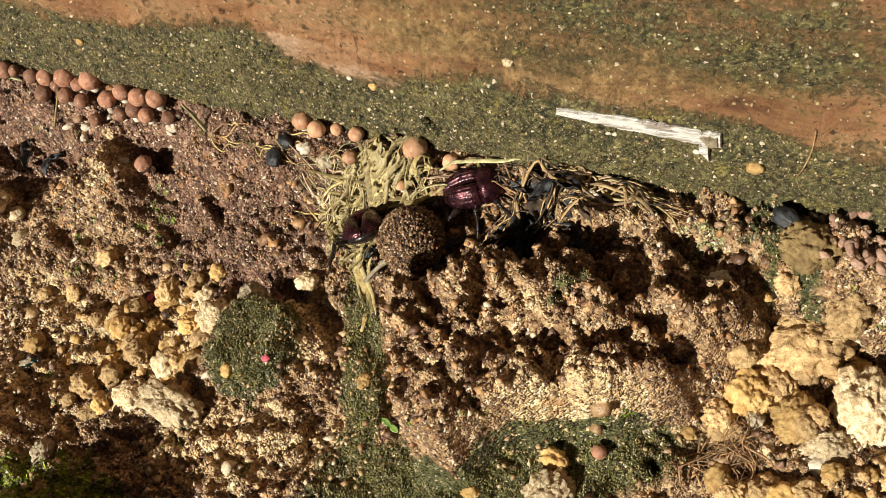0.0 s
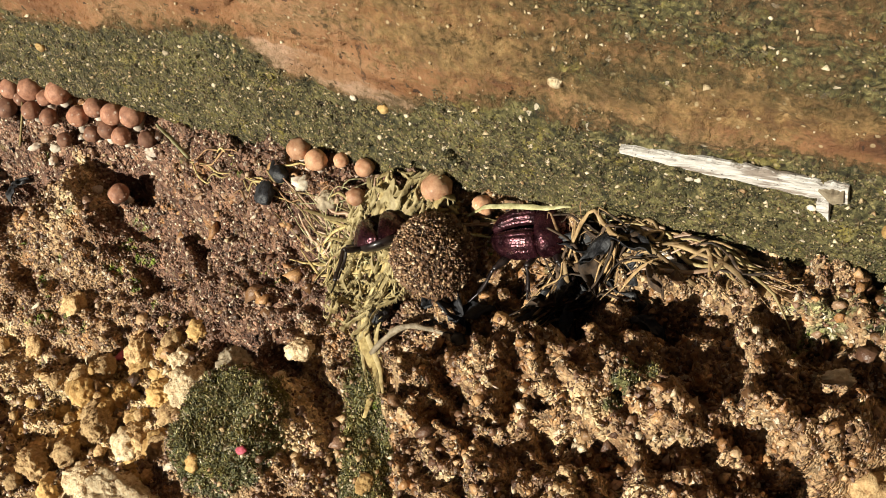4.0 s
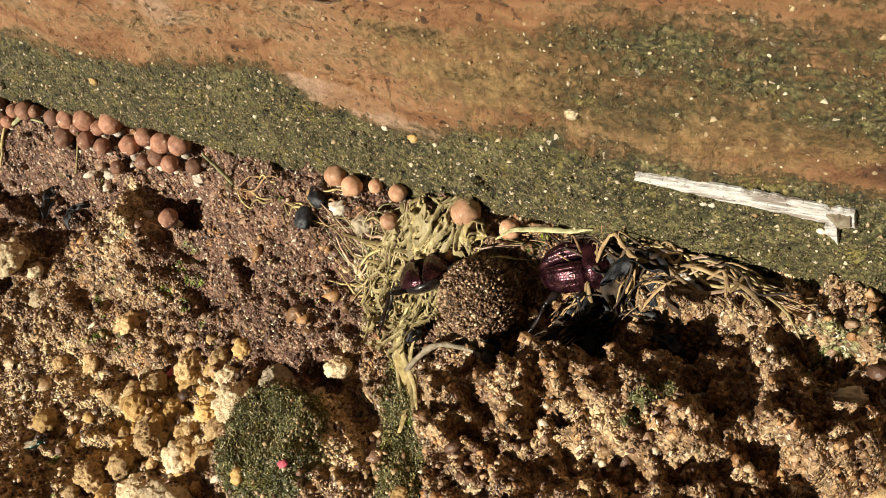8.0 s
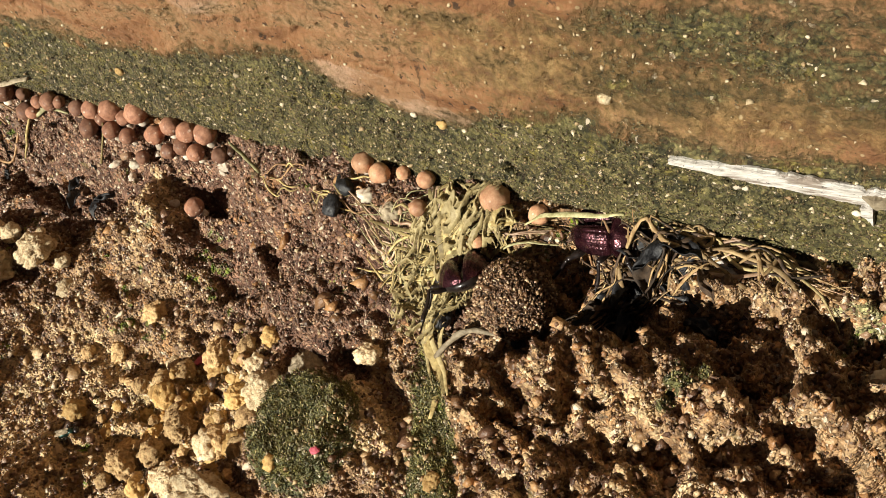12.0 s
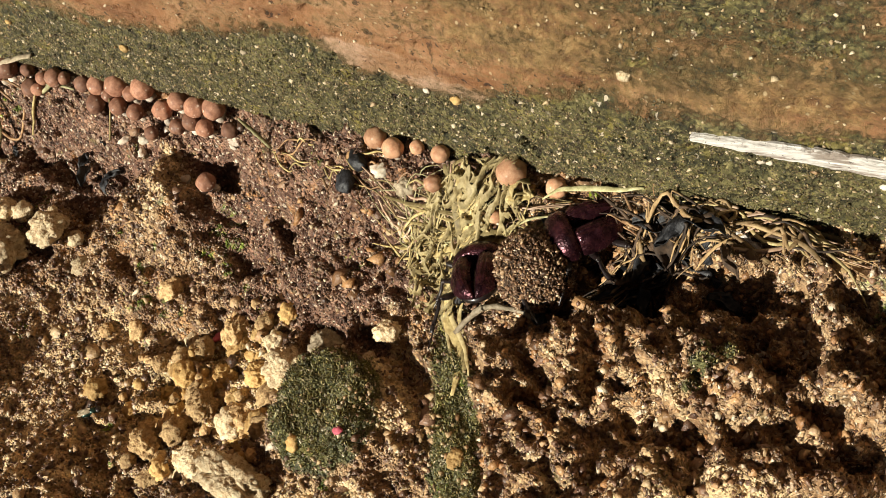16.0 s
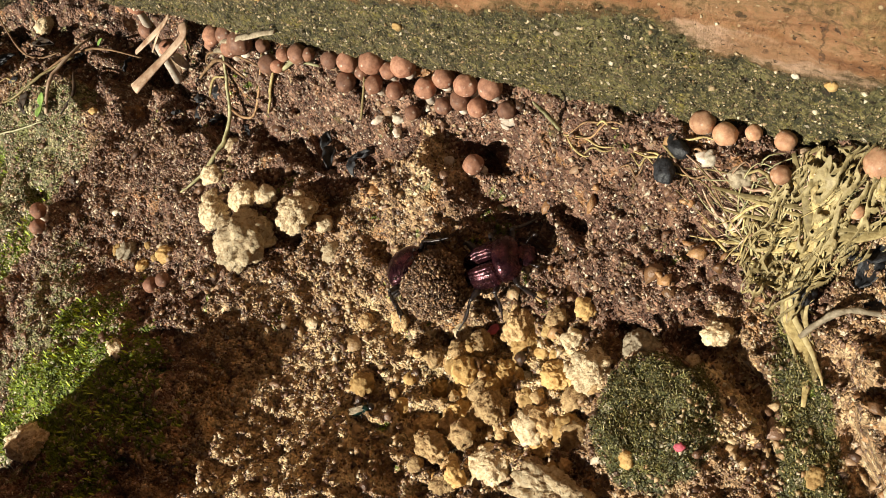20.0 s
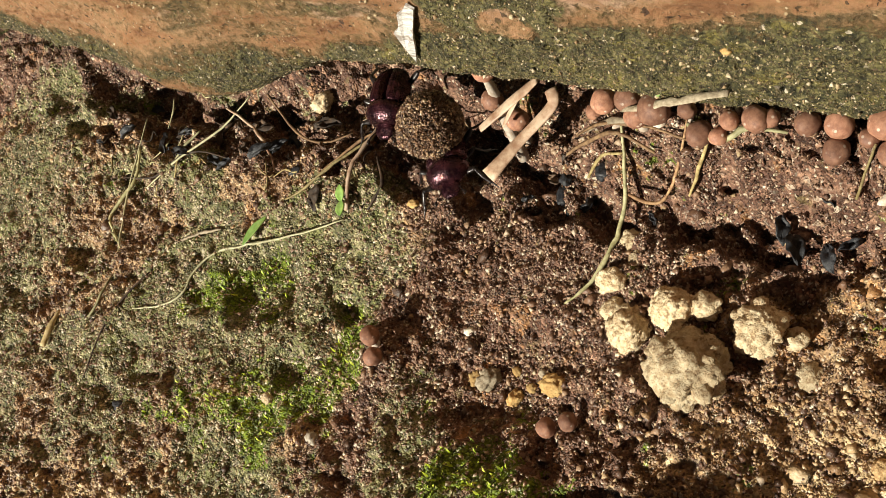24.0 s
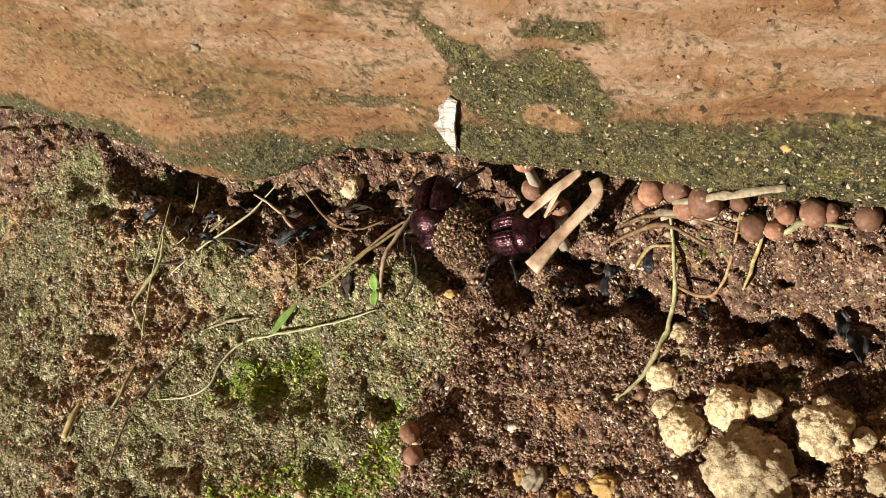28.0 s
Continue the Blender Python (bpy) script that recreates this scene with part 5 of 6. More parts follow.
seedling(-68.2, -3.6, 3.9, 118), seedling(153.0, -31.8, 2.3, -20, 1.2)
thing("leaf", leaf_mesh("leaf", 3.0, 1.6, LEAF, 0.2, 0.2, 3), at_mm(5.6, 20.0, 20.6, 0, -30, 80), "small bright green leaf among rootlets", "leaf")
thing("leaf", leaf_mesh("leaf", 8.5, 2.4, LEAF, 0.15, 0.3, 4), at_mm(-91.5, -10.0, rest(-91.5, -10.0, 1.0), 0, 0, 245), "narrow yellow-green leaf lying on moss", "leaf")
thing("leaf", leaf_mesh("leaf", 2.6, 1.3, LEAF, 0.1, 0.2, 5), at_mm(-62.0, 17.0, rest(-62, 17, 1.6), 0, -20, 60), "small bright green leaf by a stem", "leaf")
for k, (x, y, n, w, a, t, lift) in enumerate(((137, 9, 9, 4.5, 20, 0, 0.5), (140, 5, 8, 4, 70, 0, 0.6), (144, 8, 8, 3.5, -40, 0, 0.6), (142, 2, 9, 3.2, 10, 0, 0.4), (135, 4, 7, 3.5, 160, 0, 0.4), (147, 3, 8, 3, 30, 0, 0.5),
                                               (157, 6, 9, 3.4, 15, 0, 0.6), (160, 8.5, 8, 3, 60, 0, 0.8), (164, 6, 8, 3, -10, 0, 0.7), (162, 12, 8, 3, 100, 1, 0.8), (168, 12, 9, 3, 20, 1, 0.8), (171, 18, 8, 3.2, -15, 0, 3.4),
                                               (170, 16, 8, 2.6, 60, 1, 1.0), (166, 17, 7, 2.4, 120, 1, 1.6), (174, 18, 8, 2.4, 170, 1, 1.6), (162, 17, 9, 3.4, 5, 0, 6.5), (167, 17, 8, 3.0, -60, 1, 5.5), (170, 13, 8, 2.6, 150, 1, 4.5), (173, 17, 7, 2.4, -120, 0, 4.0), (165, 9, 8, 2.6, 40, 0, 1.5), (171, 10, 7, 2.2, 80, 1, 1.5), (-100, 2, 7, 3, 40, 0, 0.5), (-92, 8, 8, 3.2, 120, 0, 0.7), (-104, 9, 8, 3, 10, 1, 0.8), (-120, 6, 8, 3.2, 60, 1, 0.6), (-84, 12, 7, 2.6, 20, 1, 0.8))):
    thing("dead_leaf", leaf_mesh("dead_leaf", n, w, DRY if t else SLATE, 0.25, 0.7, k, 1.6), at_mm(x, min(y, 17), rest(x, min(y, 17), lift), 10 * math.sin(k), 8 * math.cos(k * 2), a), "crumpled brown dead leaf scrap" if t else "crumpled black rotted leaf scrap", "dead leaf", "dead leaf scraps")


rnd = random.Random(45)
for k in range(18):
    x, y, n = rnd.uniform(164, 181), rnd.uniform(9, 17.5), rnd.uniform(4, 8)
    thing("dead_leaf", leaf_mesh("dead_leaf", n, n * rnd.uniform(0.2, 0.4), rnd.choice((SLATE, DRY)), 0.3, 0.8, k + 140, 1.6), at_mm(x, y, bridge(x, y, rnd.uniform(1.0, 3.5)), rnd.uniform(-40, 40), rnd.uniform(-35, 35), rnd.uniform(0, 360)), "twisted dark withered leaf strip in dry roots", "dead leaf", "dead leaf scraps")
rnd = random.Random(44)
for k in range(64):
    x, y = (rnd.uniform(-165, -68), rnd.uniform(-2, 16)) if k < 46 else (rnd.uniform(-62, 44), rnd.uniform(4, 15))
    n = rnd.uniform(2.5, 6.5)
    thing("dead_leaf", leaf_mesh("dead_leaf", n, n * rnd.uniform(0.25, 0.5), rnd.choice((SLATE, DRY)), 0.25, 0.8, k + 40, 1.3), at_mm(x, y, rest(x, y, 0.5), rnd.uniform(-25, 25), rnd.uniform(-20, 20), rnd.uniform(0, 360)), "small dark rotted leaf scrap", "dead leaf", "dead leaf scraps")


def tangle(name, label, ends_a, hubs, ends_b, count, material, seed, thick=(0.12, 0.3), lift=2.0, flat=0.4):
    """Fibres from one set of (x, y) places over hubs to another set, each one a part."""
    t = base_of(name, Matrix(), label, "fibres")
    rnd = random.Random(seed)
    near = lambda p, s: (p[0] + rnd.gauss(0, s), min(20.2 if p[0] > 150 else 18.6, p[1] + rnd.gauss(0, s)))
    for k in range(count):
        a, h, b = near(rnd.choice(ends_a), 1.8), near(rnd.choice(hubs), 2.2), near(rnd.choice(ends_b), 2.2)
        pts = []
        for u in (0, 0.17, 0.34, 0.5, 0.67, 0.84, 1.0):
            q = [p0 + (p1 - p0) * (2 * u if u < 0.5 else 2 * u - 1) for p0, p1 in (zip(a, h) if u < 0.5 else zip(h, b))]
            q = near(q, 0.0 if u in (0, 1.0) else 0.75)
            pts.append((*q, rest(*q, rnd.uniform(0.15, 1.0) + lift * rnd.random() * math.sin(math.pi * min(1, 0.1 + u)))))
        r = rnd.uniform(*thick) * (1.8 if rnd.random() < 0.15 else 1.0)
        part("fibre", tube("fibre", pts, [0.4 * r, r, 0.8 * r, 1.2 * r, 0.9 * r, 0.25 * r], rnd.choice(material), 5, flat), t)
    return t


tangle("fibre_nest", "tangle of pale yellow-green plant fibres at the wall foot", [(128, 18), (132, 18), (136, 18), (143, 18), (112, 14), (118, 12), (150, 18)], [(133, 10), (130, 8), (136, 12), (126, 8), (122, 8)],
       [(129, 1), (126, 3), (120, 5), (116, 8), (131, -1), (123, 3)], 70, (STRAW, STRAW, GREEN, HUSK), 3, (0.09, 0.24), 1.6)
for k, (pts, r) in enumerate((([(131, 18, 2.2), (132.2, 14, 2.8), (133.5, 10, 2.0), (131.5, 5, 1.2), (129.2, 0.6, 0.8)], 0.6), ([(135.5, 18, 2.2), (134.6, 14, 2.6), (134.0, 9.6, 2.0), (128, 6.5, 1.4), (122, 6, 0.8)], 0.55),
                              ([(128, 18, 1.6), (131, 13, 2.2), (133, 9, 1.8), (136, 10.5, 2.0), (143, 12.5, 1.6)], 0.7), ([(148, 15, 2.0), (142, 12, 2.2), (136, 9.5, 1.8), (131, 6, 1.2)], 0.9),
                              ([(130, 1, 0.8), (132.5, -4, 0.9), (135.8, -8, 0.7), (138, -15, 0.5)], 0.8), ([(133, 0, 0.6), (136, -6, 0.8), (139, -12, 0.5)], 0.5))):
    strand_thing("fibre_ribbon", pts, [0.5 * r, r, 1.3 * r, r, 0.4 * r], STRAW, "broad pale yellow shred of plant fibre", "fibres", 0.16, 8, "fibre shreds")
rnd = random.Random(31)
for k in range(8):
    a = rnd.choice(((131, 18), (136, 17.5), (143, 16), (127, 16), (148, 15), (118, 12)))
    b = rnd.choice(((129, 2), (124, 3), (120, 6), (116, 9), (127, 5), (131, 0), (113, 11)))
    h = (133 + rnd.gauss(0, 2.2), 9 + rnd.gauss(0, 2.0))
    r = rnd.uniform(0.2, 0.5)
    pts = [(a[0] + rnd.gauss(0, 1), min(18, a[1]), 1.8), ((a[0] + h[0]) / 2 + rnd.gauss(0, 1), (a[1] + h[1]) / 2, 2.0), (*h, 1.6), ((b[0] + h[0]) / 2 + rnd.gauss(0, 1), (b[1] + h[1]) / 2, 1.2), (b[0] + rnd.gauss(0, 1), b[1] + rnd.gauss(0, 1), 0.5)]
    strand_thing("fibre_ribbon", pts, [0.4 * r, r, 1.4 * r, r, 0.3 * r], STRAW, "broad pale yellow shred of plant fibre", "fibres", 0.16, 8, "fibre shreds")
rnd = random.Random(77)
knots = []
while len(knots) < 60:
    u, w = rnd.random(), rnd.uniform(-1, 1)
    wide = np.interp(u, (0, 0.3, 0.6, 1.0), (6.5, 9.5, 9.0, 5.0))
    knot = (135.5 - 7.5 * u + wide * w + (0 if u > 0.4 else 2.0), 19.6 - 20.0 * u + 2.2 * w * u)
    if all(math.dist(knot, k) > 0.9 for k in knots):
        knots.append(knot)


def web_sheet():
    """A torn film: ridges of noise make its strands, the rest is holes."""
    u, w = np.meshgrid(np.linspace(0, 1, 240), np.linspace(-1, 1, 240), indexing="ij")
    wide = np.interp(u, (0, 0.3, 0.6, 1.0), (7.5, 11.0, 9.5, 4.0)) * (1 + 0.25 * fbm(20 * u, 0 * u, 3, 2, 5))
    x, y = 136.5 - 8.0 * u + wide * w, 20.4 - 24.0 * u + 2.5 * w * (1 - u)
    along, across = 24.0 * u + 4 * np.abs(w), wide * w + 2.0 * fbm(x, y, 6, 2, 305)
    a, b = fbm(across, along * 0.38, 1.6, 2, 301), fbm(across + 0.5 * along, along * 0.55, 2.0, 2, 303)
    film = np.maximum(ramp(0.065 + 0.05 * blob(x, y, 136, 15, 4, 5) - np.abs(a), 0, 0.04), ramp(0.055 - np.abs(b), 0, 0.04))
    film = film * (1 - ramp(np.abs(w), 0.75 + 0.3 * vnoise(9 * u, 0 * u, 8), 1.0))
    z = np.maximum(on_grid(gz, x, y), ground_base(x, y)) + 1.1 + 1.6 * (fbm(x, y, 5, 3, 309) + 0.4) + 1.2 * film
    verts = np.stack([x, y, z], -1).reshape(-1, 3) * MM
    idx = np.arange(u.size).reshape(u.shape)
    on = film[:-1, :-1] + film[1:, 1:] > 0.9
    quads = np.stack([idx[:-1, :-1], idx[:-1, 1:], idx[1:, 1:], idx[1:, :-1]], -1)[on]
    return mesh_of("film", verts.tolist(), quads.tolist(), WEB)


web = base_of("fibre_web", Matrix(), "torn web-like sheet of pale yellow plant fibre", "fibres")
part("film", web_sheet(), web, "torn film of matted fibre")
for k, a in enumerate(knots):
    ahead = sorted((q for q in knots if q[1] < a[1] - 0.2), key=lambda q: math.dist(q, (a[0] - 0.8, a[1] - 1.6)))[:rnd.choice((2, 2, 3))]
    for q in ahead:
        if math.dist(a, q) > 6.5:
            continue
        mid = ((a[0] + q[0]) / 2 + rnd.gauss(0, 0.5), (a[1] + q[1]) / 2 + rnd.gauss(0, 0.5))
        r = rnd.uniform(0.10, 0.26) * (2.6 if a[1] > 7 and a[0] > 130 and rnd.random() < 0.45 else 1.0)
        line = [(x, y, bridge(x, y, 1.6 + 1.4 * noise.noise(Vector((x * 0.25, y * 0.25, 3)))) + c) for (x, y), c in ((a, 0.0), (mid, 0.5), (q, 0.0))]
        part("strand", tube("strand", line, [1.5 * r, 0.6 * r, 1.5 * r], rnd.choice((WEB, WEB, STRAW)), 6, 0.25, 1.6), web)
for pts, r in (([(132.0, 6.0, 1.8), (131.0, 1.0, 1.4), (134.2, -4.0, 1.0), (138.5, -9.0, 0.7)], 0.5), ([(134.0, 4.0, 1.4), (134.0, -1.0, 1.2), (136.4, -6.0, 0.8), (139.6, -11.0, 0.6)], 0.4), ([(129.0, 3.0, 1.2), (131.0, -3.0, 1.0), (136.0, -10.0, 0.6)], 0.35)):
    strand_thing("fibre_ribbon", pts, [0.5 * r, r, 1.1 * r, 0.4 * r], WEB, "thin pale yellow shred of plant fibre", "fibres", 0.3, 8, "fibre shreds", 1.3)
thing("fibre_ribbon", tube("fibre_ribbon", [(164.0, 20.2, 20.6), (160.0, 20.0, 19.4), (154.5, 19.8, 18.0), (150.0, 19.2, 17.0), (146.0, 17.4, 15.0)], [0.2, 0.4, 0.55, 0.5, 0.2], GREEN, 8, 0.3), Matrix(), "pale green dry shred hanging from the wall foot", "fibres", "fibre shreds")
RUSTY = plain("tan_shred", (0.20, 0.115, 0.05), (0.52, 0.37, 0.19), 1.2, 0.65, 0.1, vary=0.35)
for pts, r in (([(178.0, 18.2, 4.0), (184.0, 18.0, 4.6), (190.0, 16.4, 2.6), (193.0, 13.8, 1.2)], 0.55), ([(173.0, 18.0, 4.6), (168.5, 15.6, 4.6), (164.6, 11.6, 3.0), (160.2, 7.0, 1.4)], 0.6), ([(176.0, 17.6, 4.0), (172.4, 14.0, 4.0), (169.0, 10.4, 2.6), (163.6, 8.0, 1.2)], 0.5),
               ([(181.0, 18.0, 3.4), (177.0, 14.2, 3.6), (173.0, 11.5, 2.4), (168.8, 10.6, 1.4)], 0.5), ([(186.0, 18.0, 3.0), (189.4, 17.0, 3.2), (192.6, 14.4, 1.8)], 0.4)):
    strand_thing("dry_shred", pts, [0.3 * r, 0.6 * r, 0.7 * r, 0.25 * r], RUSTY, "twisted tan shred of dry plant fibre", "fibres", 0.3, 8, "dry shreds", 0.5)
strand_thing("bent_root", [(134, -4.5, 0.8), (138, -1.0, 1.8), (142, 0.4, 2.0), (147.5, 1.0, 1.4), (149, -1.8, 0.5)], [0.5, 0.55, 0.5, 0.4, 0.3], GREYST, "pale greyish bent root arching over the soil", "root", 1.0, 7)
strand_thing("twig_sliver", [(175, 18.2, 3.2), (179, 17.4, 2.4), (183.6, 15.6, 1.0)], [0.4, 0.7, 0.45], BLEACHED, "small bleached grey twig sliver", "twig", 0.5, 7)
tangle("dry_root_tuft", "tuft of tan dry rootlets on the wall foot", [(176, 20), (180, 20), (172, 20)], [(182, 20), (178, 19.5), (186, 20)], [(192, 18), (188, 18), (196, 17.5), (170, 15), (166, 12)], 64, (RUSTY, HUSK, RUSTY, WEB, DRY), 7, (0.12, 0.34), 3.6)
tangle("dry_root_tuft", "dark tuft of withered rootlets and leaf fibres", [(174, 18), (178, 17), (170, 18)], [(168, 14), (166, 12), (170, 15)], [(157, 5), (160, 8), (163, 6), (154, 6)], 40, (DRY, DRY, RUSTY, DRY), 8, (0.10, 0.28), 3.4)
tangle("withered_bundle", "dark bundle of withered stems leaning from the wall", [(172, 18), (176, 18), (168, 18.2)], [(166, 16), (169, 15), (164, 15)], [(158, 7), (161, 9), (156, 8), (165, 8)], 26, (DRY, RUSTY, RUSTY), 18, (0.12, 0.3), 7.0)
tangle("withered_bundle", "dark bundle of withered stems leaning from the wall", [(158, 18), (163, 18.2), (154, 18.2)], [(162, 17), (166, 17.5), (160, 17)], [(172, 17), (170, 18), (175, 16)], 22, (DRY, DRY, ROOT), 19, (0.1, 0.26), 6.5)
tangle("dry_root_tuft", "rust-red tuft of fine roots on gravel", [(213, -12), (217, -14), (210, -14)], [(214, -17), (217, -18), (211, -19)], [(215, -23), (220, -22), (209, -24), (223, -19)], 44, (ROOT,), 9, (0.06, 0.13), 2.0)
strand_thing("shred", [(184, 17.8, 2.0), (188.5, 17.6, 2.4), (193, 16.6, 1.2), (197, 15.0, 0.6)], [0.2, 0.6, 0.9, 0.2], RUSTY, "pale papery plant shred by the wall", "fibres", 0.3, 8)
thing("leaf_flake", leaf_mesh("leaf_flake", 5, 2.6, ROOT, 0.05, 0.15, 4), at_mm(195, 16.8, rest(195, 16.8, 1.0), -20, 0, -10), "small pinkish-tan leaf flake", "leaf flake")

lich = base_of("lichen_crust", at_mm(226.5, 17, rest(226.5, 17)), "pinkish coral-like lichen crust on soil", "lichen")
rnd = random.Random(12)
for k in range(34):
    x, y, r = rnd.uniform(-5, 5), rnd.uniform(-5, 5), rnd.uniform(0.5, 1.0)
    part("lobe", lump("lobe", r * 1.5, r * 0.8, r, LICHEN, k, 0.3, 2, 0.15), lich, at=at_mm(x, y, 0.8 + 1.0 * rnd.random(), 0, 0, rnd.uniform(0, 180)))


def small_fly(x, y, turn):
    f = base_of("fly", at_mm(x, y, rest(x, y, 0.9), 0, 0, turn), "tiny dark metallic green fly resting on soil", "fly")
    part("thorax", lump("thorax", 1.1, 0.8, 0.75, FLYGREEN, 1, 0.05, 3, 0.02), f)
    part("abdomen", lump("abdomen", 1.5, 0.85, 0.7, FLYGREEN, 2, 0.05, 3, 0.02), f, at=at_mm(-1.9, 0, -0.1))
    part("head", lump("head", 0.6, 0.75, 0.6, LIMB, 3, 0.05, 3, 0.02), f, at=at_mm(1.35, 0, 0))
    for s in (1, -1):
        part("wing", leaf_mesh("wing", 3.4, 1.2, GREYST, 0.03, 0.05, 1), f, at=at_mm(-0.2, s * 0.4, 0.65, 0, 0, 180 + s * 16))
        for lx in (0.6, 0.0, -0.6):
            part("leg", tube("leg", [(lx, s * 0.5, -0.2), (lx * 1.6, s * 1.4, 0.2), (lx * 2.2, s * 1.9, -0.9)], [0.1, 0.09, 0.05], LIMB, 5), f)


small_fly(57.6, -41.5, 35)

# ---- things on the wall ----


def on_wall(x, z, out=0.0):
    return float(wall_face(np.array([float(x)]), np.array([float(z)]))[0]) - out


stick = base_of("wood_sliver", Matrix(), "bleached white weathered wood sliver stuck on mossy wall", "wood sliver")
path = [(174.6, 37.7), (184, 36.3), (193, 35.0), (202.4, 34.2)]
part("shaft", sliver("shaft", [(x, on_wall(x, z, 0.4), z) for x, z in path], [0.4, 1.4, 1.6, 1.7], 0.6, BLEACHED), stick)
part("stub", sliver("stub", [(198.9, on_wall(199, 31, 0.5), 32.0), (200.3, on_wall(200.5, 31, 0.5), 31.2)], [1.0, 2.4], 0.7, BLEACHED), stick)
part("shaft_end", sliver("shaft_end", [(198.6, on_wall(198.6, 34.6, 0.5), 34.8), (200.6, on_wall(200.6, 34.4, 0.5), 34.4), (202.0, on_wall(202, 34.2, 0.5), 34.2)], [0.3, 1.0, 1.2], 0.66, GREYST), stick, "brownish frayed end")


def flake(name, outline, thick, material):
    """A flat chip on the wall from its outline of (x, z) places, front and back."""
    n = len(outline)
    ys = [on_wall(x, z, 0.5) for x, z in outline]
    verts = [Vector((x, y - d, z)) * MM for d in (thick, 0.0) for (x, z), y in zip(outline, ys)]
    faces = [tuple(range(n)), tuple(range(2 * n - 1, n - 1, -1))] + [(k, n + k, n + (k + 1) % n, (k + 1) % n) for k in range(n)]
    return mesh_of(name, verts, faces, material, False)


thing("wood_splinter", flake("wood_splinter", [(-43.2, 25.5), (-42.6, 30.0), (-42.2, 35.0), (-40.2, 36.4), (-38.4, 38.7), (-37.2, 41.0), (-35.9, 41.4), (-34.4, 42.8), (-32.6, 42.2), (-34.6, 39.0), (-36.6, 36.0), (-39.6, 31.0)], 0.6, BLEACHED), Matrix(), "pale pointed wood splinter hanging on the wall", "splinter")
for x, z, r, kind in ((134.2, 32.3, 0.8, "OCHRE"), (166.4, 46.4, 0.85, "CREAM"), (208.0, 28.6, 1.3, "OCHRE"), (-88.4, 55.4, 0.9, "GREYST"), (129.5, 34.0, 0.5, "WHITEST"), (198.0, 30.0, 0.5, "WHITEST"),
                      (92.0, 36.5, 0.6, "GREYST"), (182.5, 31.5, 0.5, "WHITEST"), (183.5, 31.0, 0.45, "WHITEST"), (56.0, 31.0, 0.9, "OCHRE"), (21.0, 33.0, 0.7, "OCHRE")):
    thing("pebble", lump("pebble", r * 1.2, r * 0.8, r, SURFACE[kind], int(x) % 40, 0.25, 3, 0.1), at_mm(x, on_wall(x, z, 0.35 * r), z), "tiny grit pebble stuck to the wall", "pebble", "grit on the wall")
thing("hair_root", tube("hair_root", [(217.5, on_wall(217.5, 42, 0.3), 42), (216.8, on_wall(217, 35, 0.4), 35), (214.5, on_wall(215, 27, 0.4), 27)], [0.1, 0.16, 0.1], ROOT, 5), Matrix(), "thin brown hair root on the wall", "root")
thing("sprig", tube("sprig", [(84.7, 17.0, rest(84.7, 17)), (84.4, 16.6, 18.5), (83.6, 16.8, 22.0)], [0.5, 0.45, 0.15], GREEN, 7), Matrix(), "short olive green sprig against the mossy wall", "sprig")
thing("wire_hair", tube("wire_hair", [(121, on_wall(121, 66, 0.6), 67), (126, on_wall(126, 63, 0.8), 63.5), (133, on_wall(133, 62, 0.8), 62.3), (140, on_wall(140, 65, 0.6), 65)], [0.12, 0.14, 0.14, 0.12], DRY, 5), Matrix(), "fine dark curved hair on the wall", "hair")

# ---- crumbs, moss and grit: stuff nobody could count ----
rng = np.random.default_rng(21)


def strew(count, keep, lo=(-215, -112), hi=(248, 22)):
    """Random places of the plan where keep(x, y) is high."""
    x, y = rng.uniform(lo[0], hi[0], count), rng.uniform(lo[1], hi[1], count)
    ok = rng.random(count) < keep(x, y)
    return x[ok], y[ok]


def crumbs(name, count, keep, size, material, label, category, sink=0.15, flat=0.85, fine=True):
    x, y = strew(count, keep)
    s = (rng.gamma(2.5, 1.0, len(x)) / 3.0 * size).clip(0.35 * size, 2.1 * size)
    thing(name, scatter(name, np.stack([x, y, heights(x, y) + s * (0.5 - sink)], -1), s, material, count, flat, fine), Matrix(), label, category, kind="stuff")


patch = lambda x, y, s, seed: 0.25 + 1.1 * ramp(fbm(x, y, s, 3, seed), -0.1, 0.3)
bare = lambda x, y: np.clip((1 - 0.55 * cover(x, y, "tan")) * (1 - 0.9 * cover(x, y, "dark")) * (1 - 0.8 * cover(x, y, "moss")) * (1 - 0.9 * cover(x, y, "green")), 0, 1)
crumbs("soil_crumbs", 60000, lambda x, y: bare(x, y) * np.clip(patch(x, y, 12, 5), 0, 1), 0.40, GRAINS_RED, "loose red-brown soil crumbs", "soil crumbs")
crumbs("soil_grit", 360000, lambda x, y: bare(x, y) * np.clip(0.35 + patch(x, y, 7, 25), 0, 1), 0.25, GRAINS_RED, "fine red-brown soil grit", "soil grit", 0.1, 1.0, "grit")
crumbs("soil_clods", 5200, lambda x, y: np.clip((1 - cover(x, y, "dark")) * (1 - cover(x, y, "moss")) * (1 - cover(x, y, "green")) * patch(x, y, 16, 15), 0, 1), 0.62, GRAINS_RED, "small crumbly brown soil clods", "soil clods", 0.3, fine=False)
crumbs("brown_clods", 9000, lambda x, y: 0.7 * blob(x, y, 88, 3, 40, 16, 0, 0.5) * np.clip(1.3 * patch(x, y, 10, 45) - 0.3, 0, 1), 0.85, GRAINS_RUST, "brown crumbly clods on red soil", "soil clods", 0.35, 0.9, False)
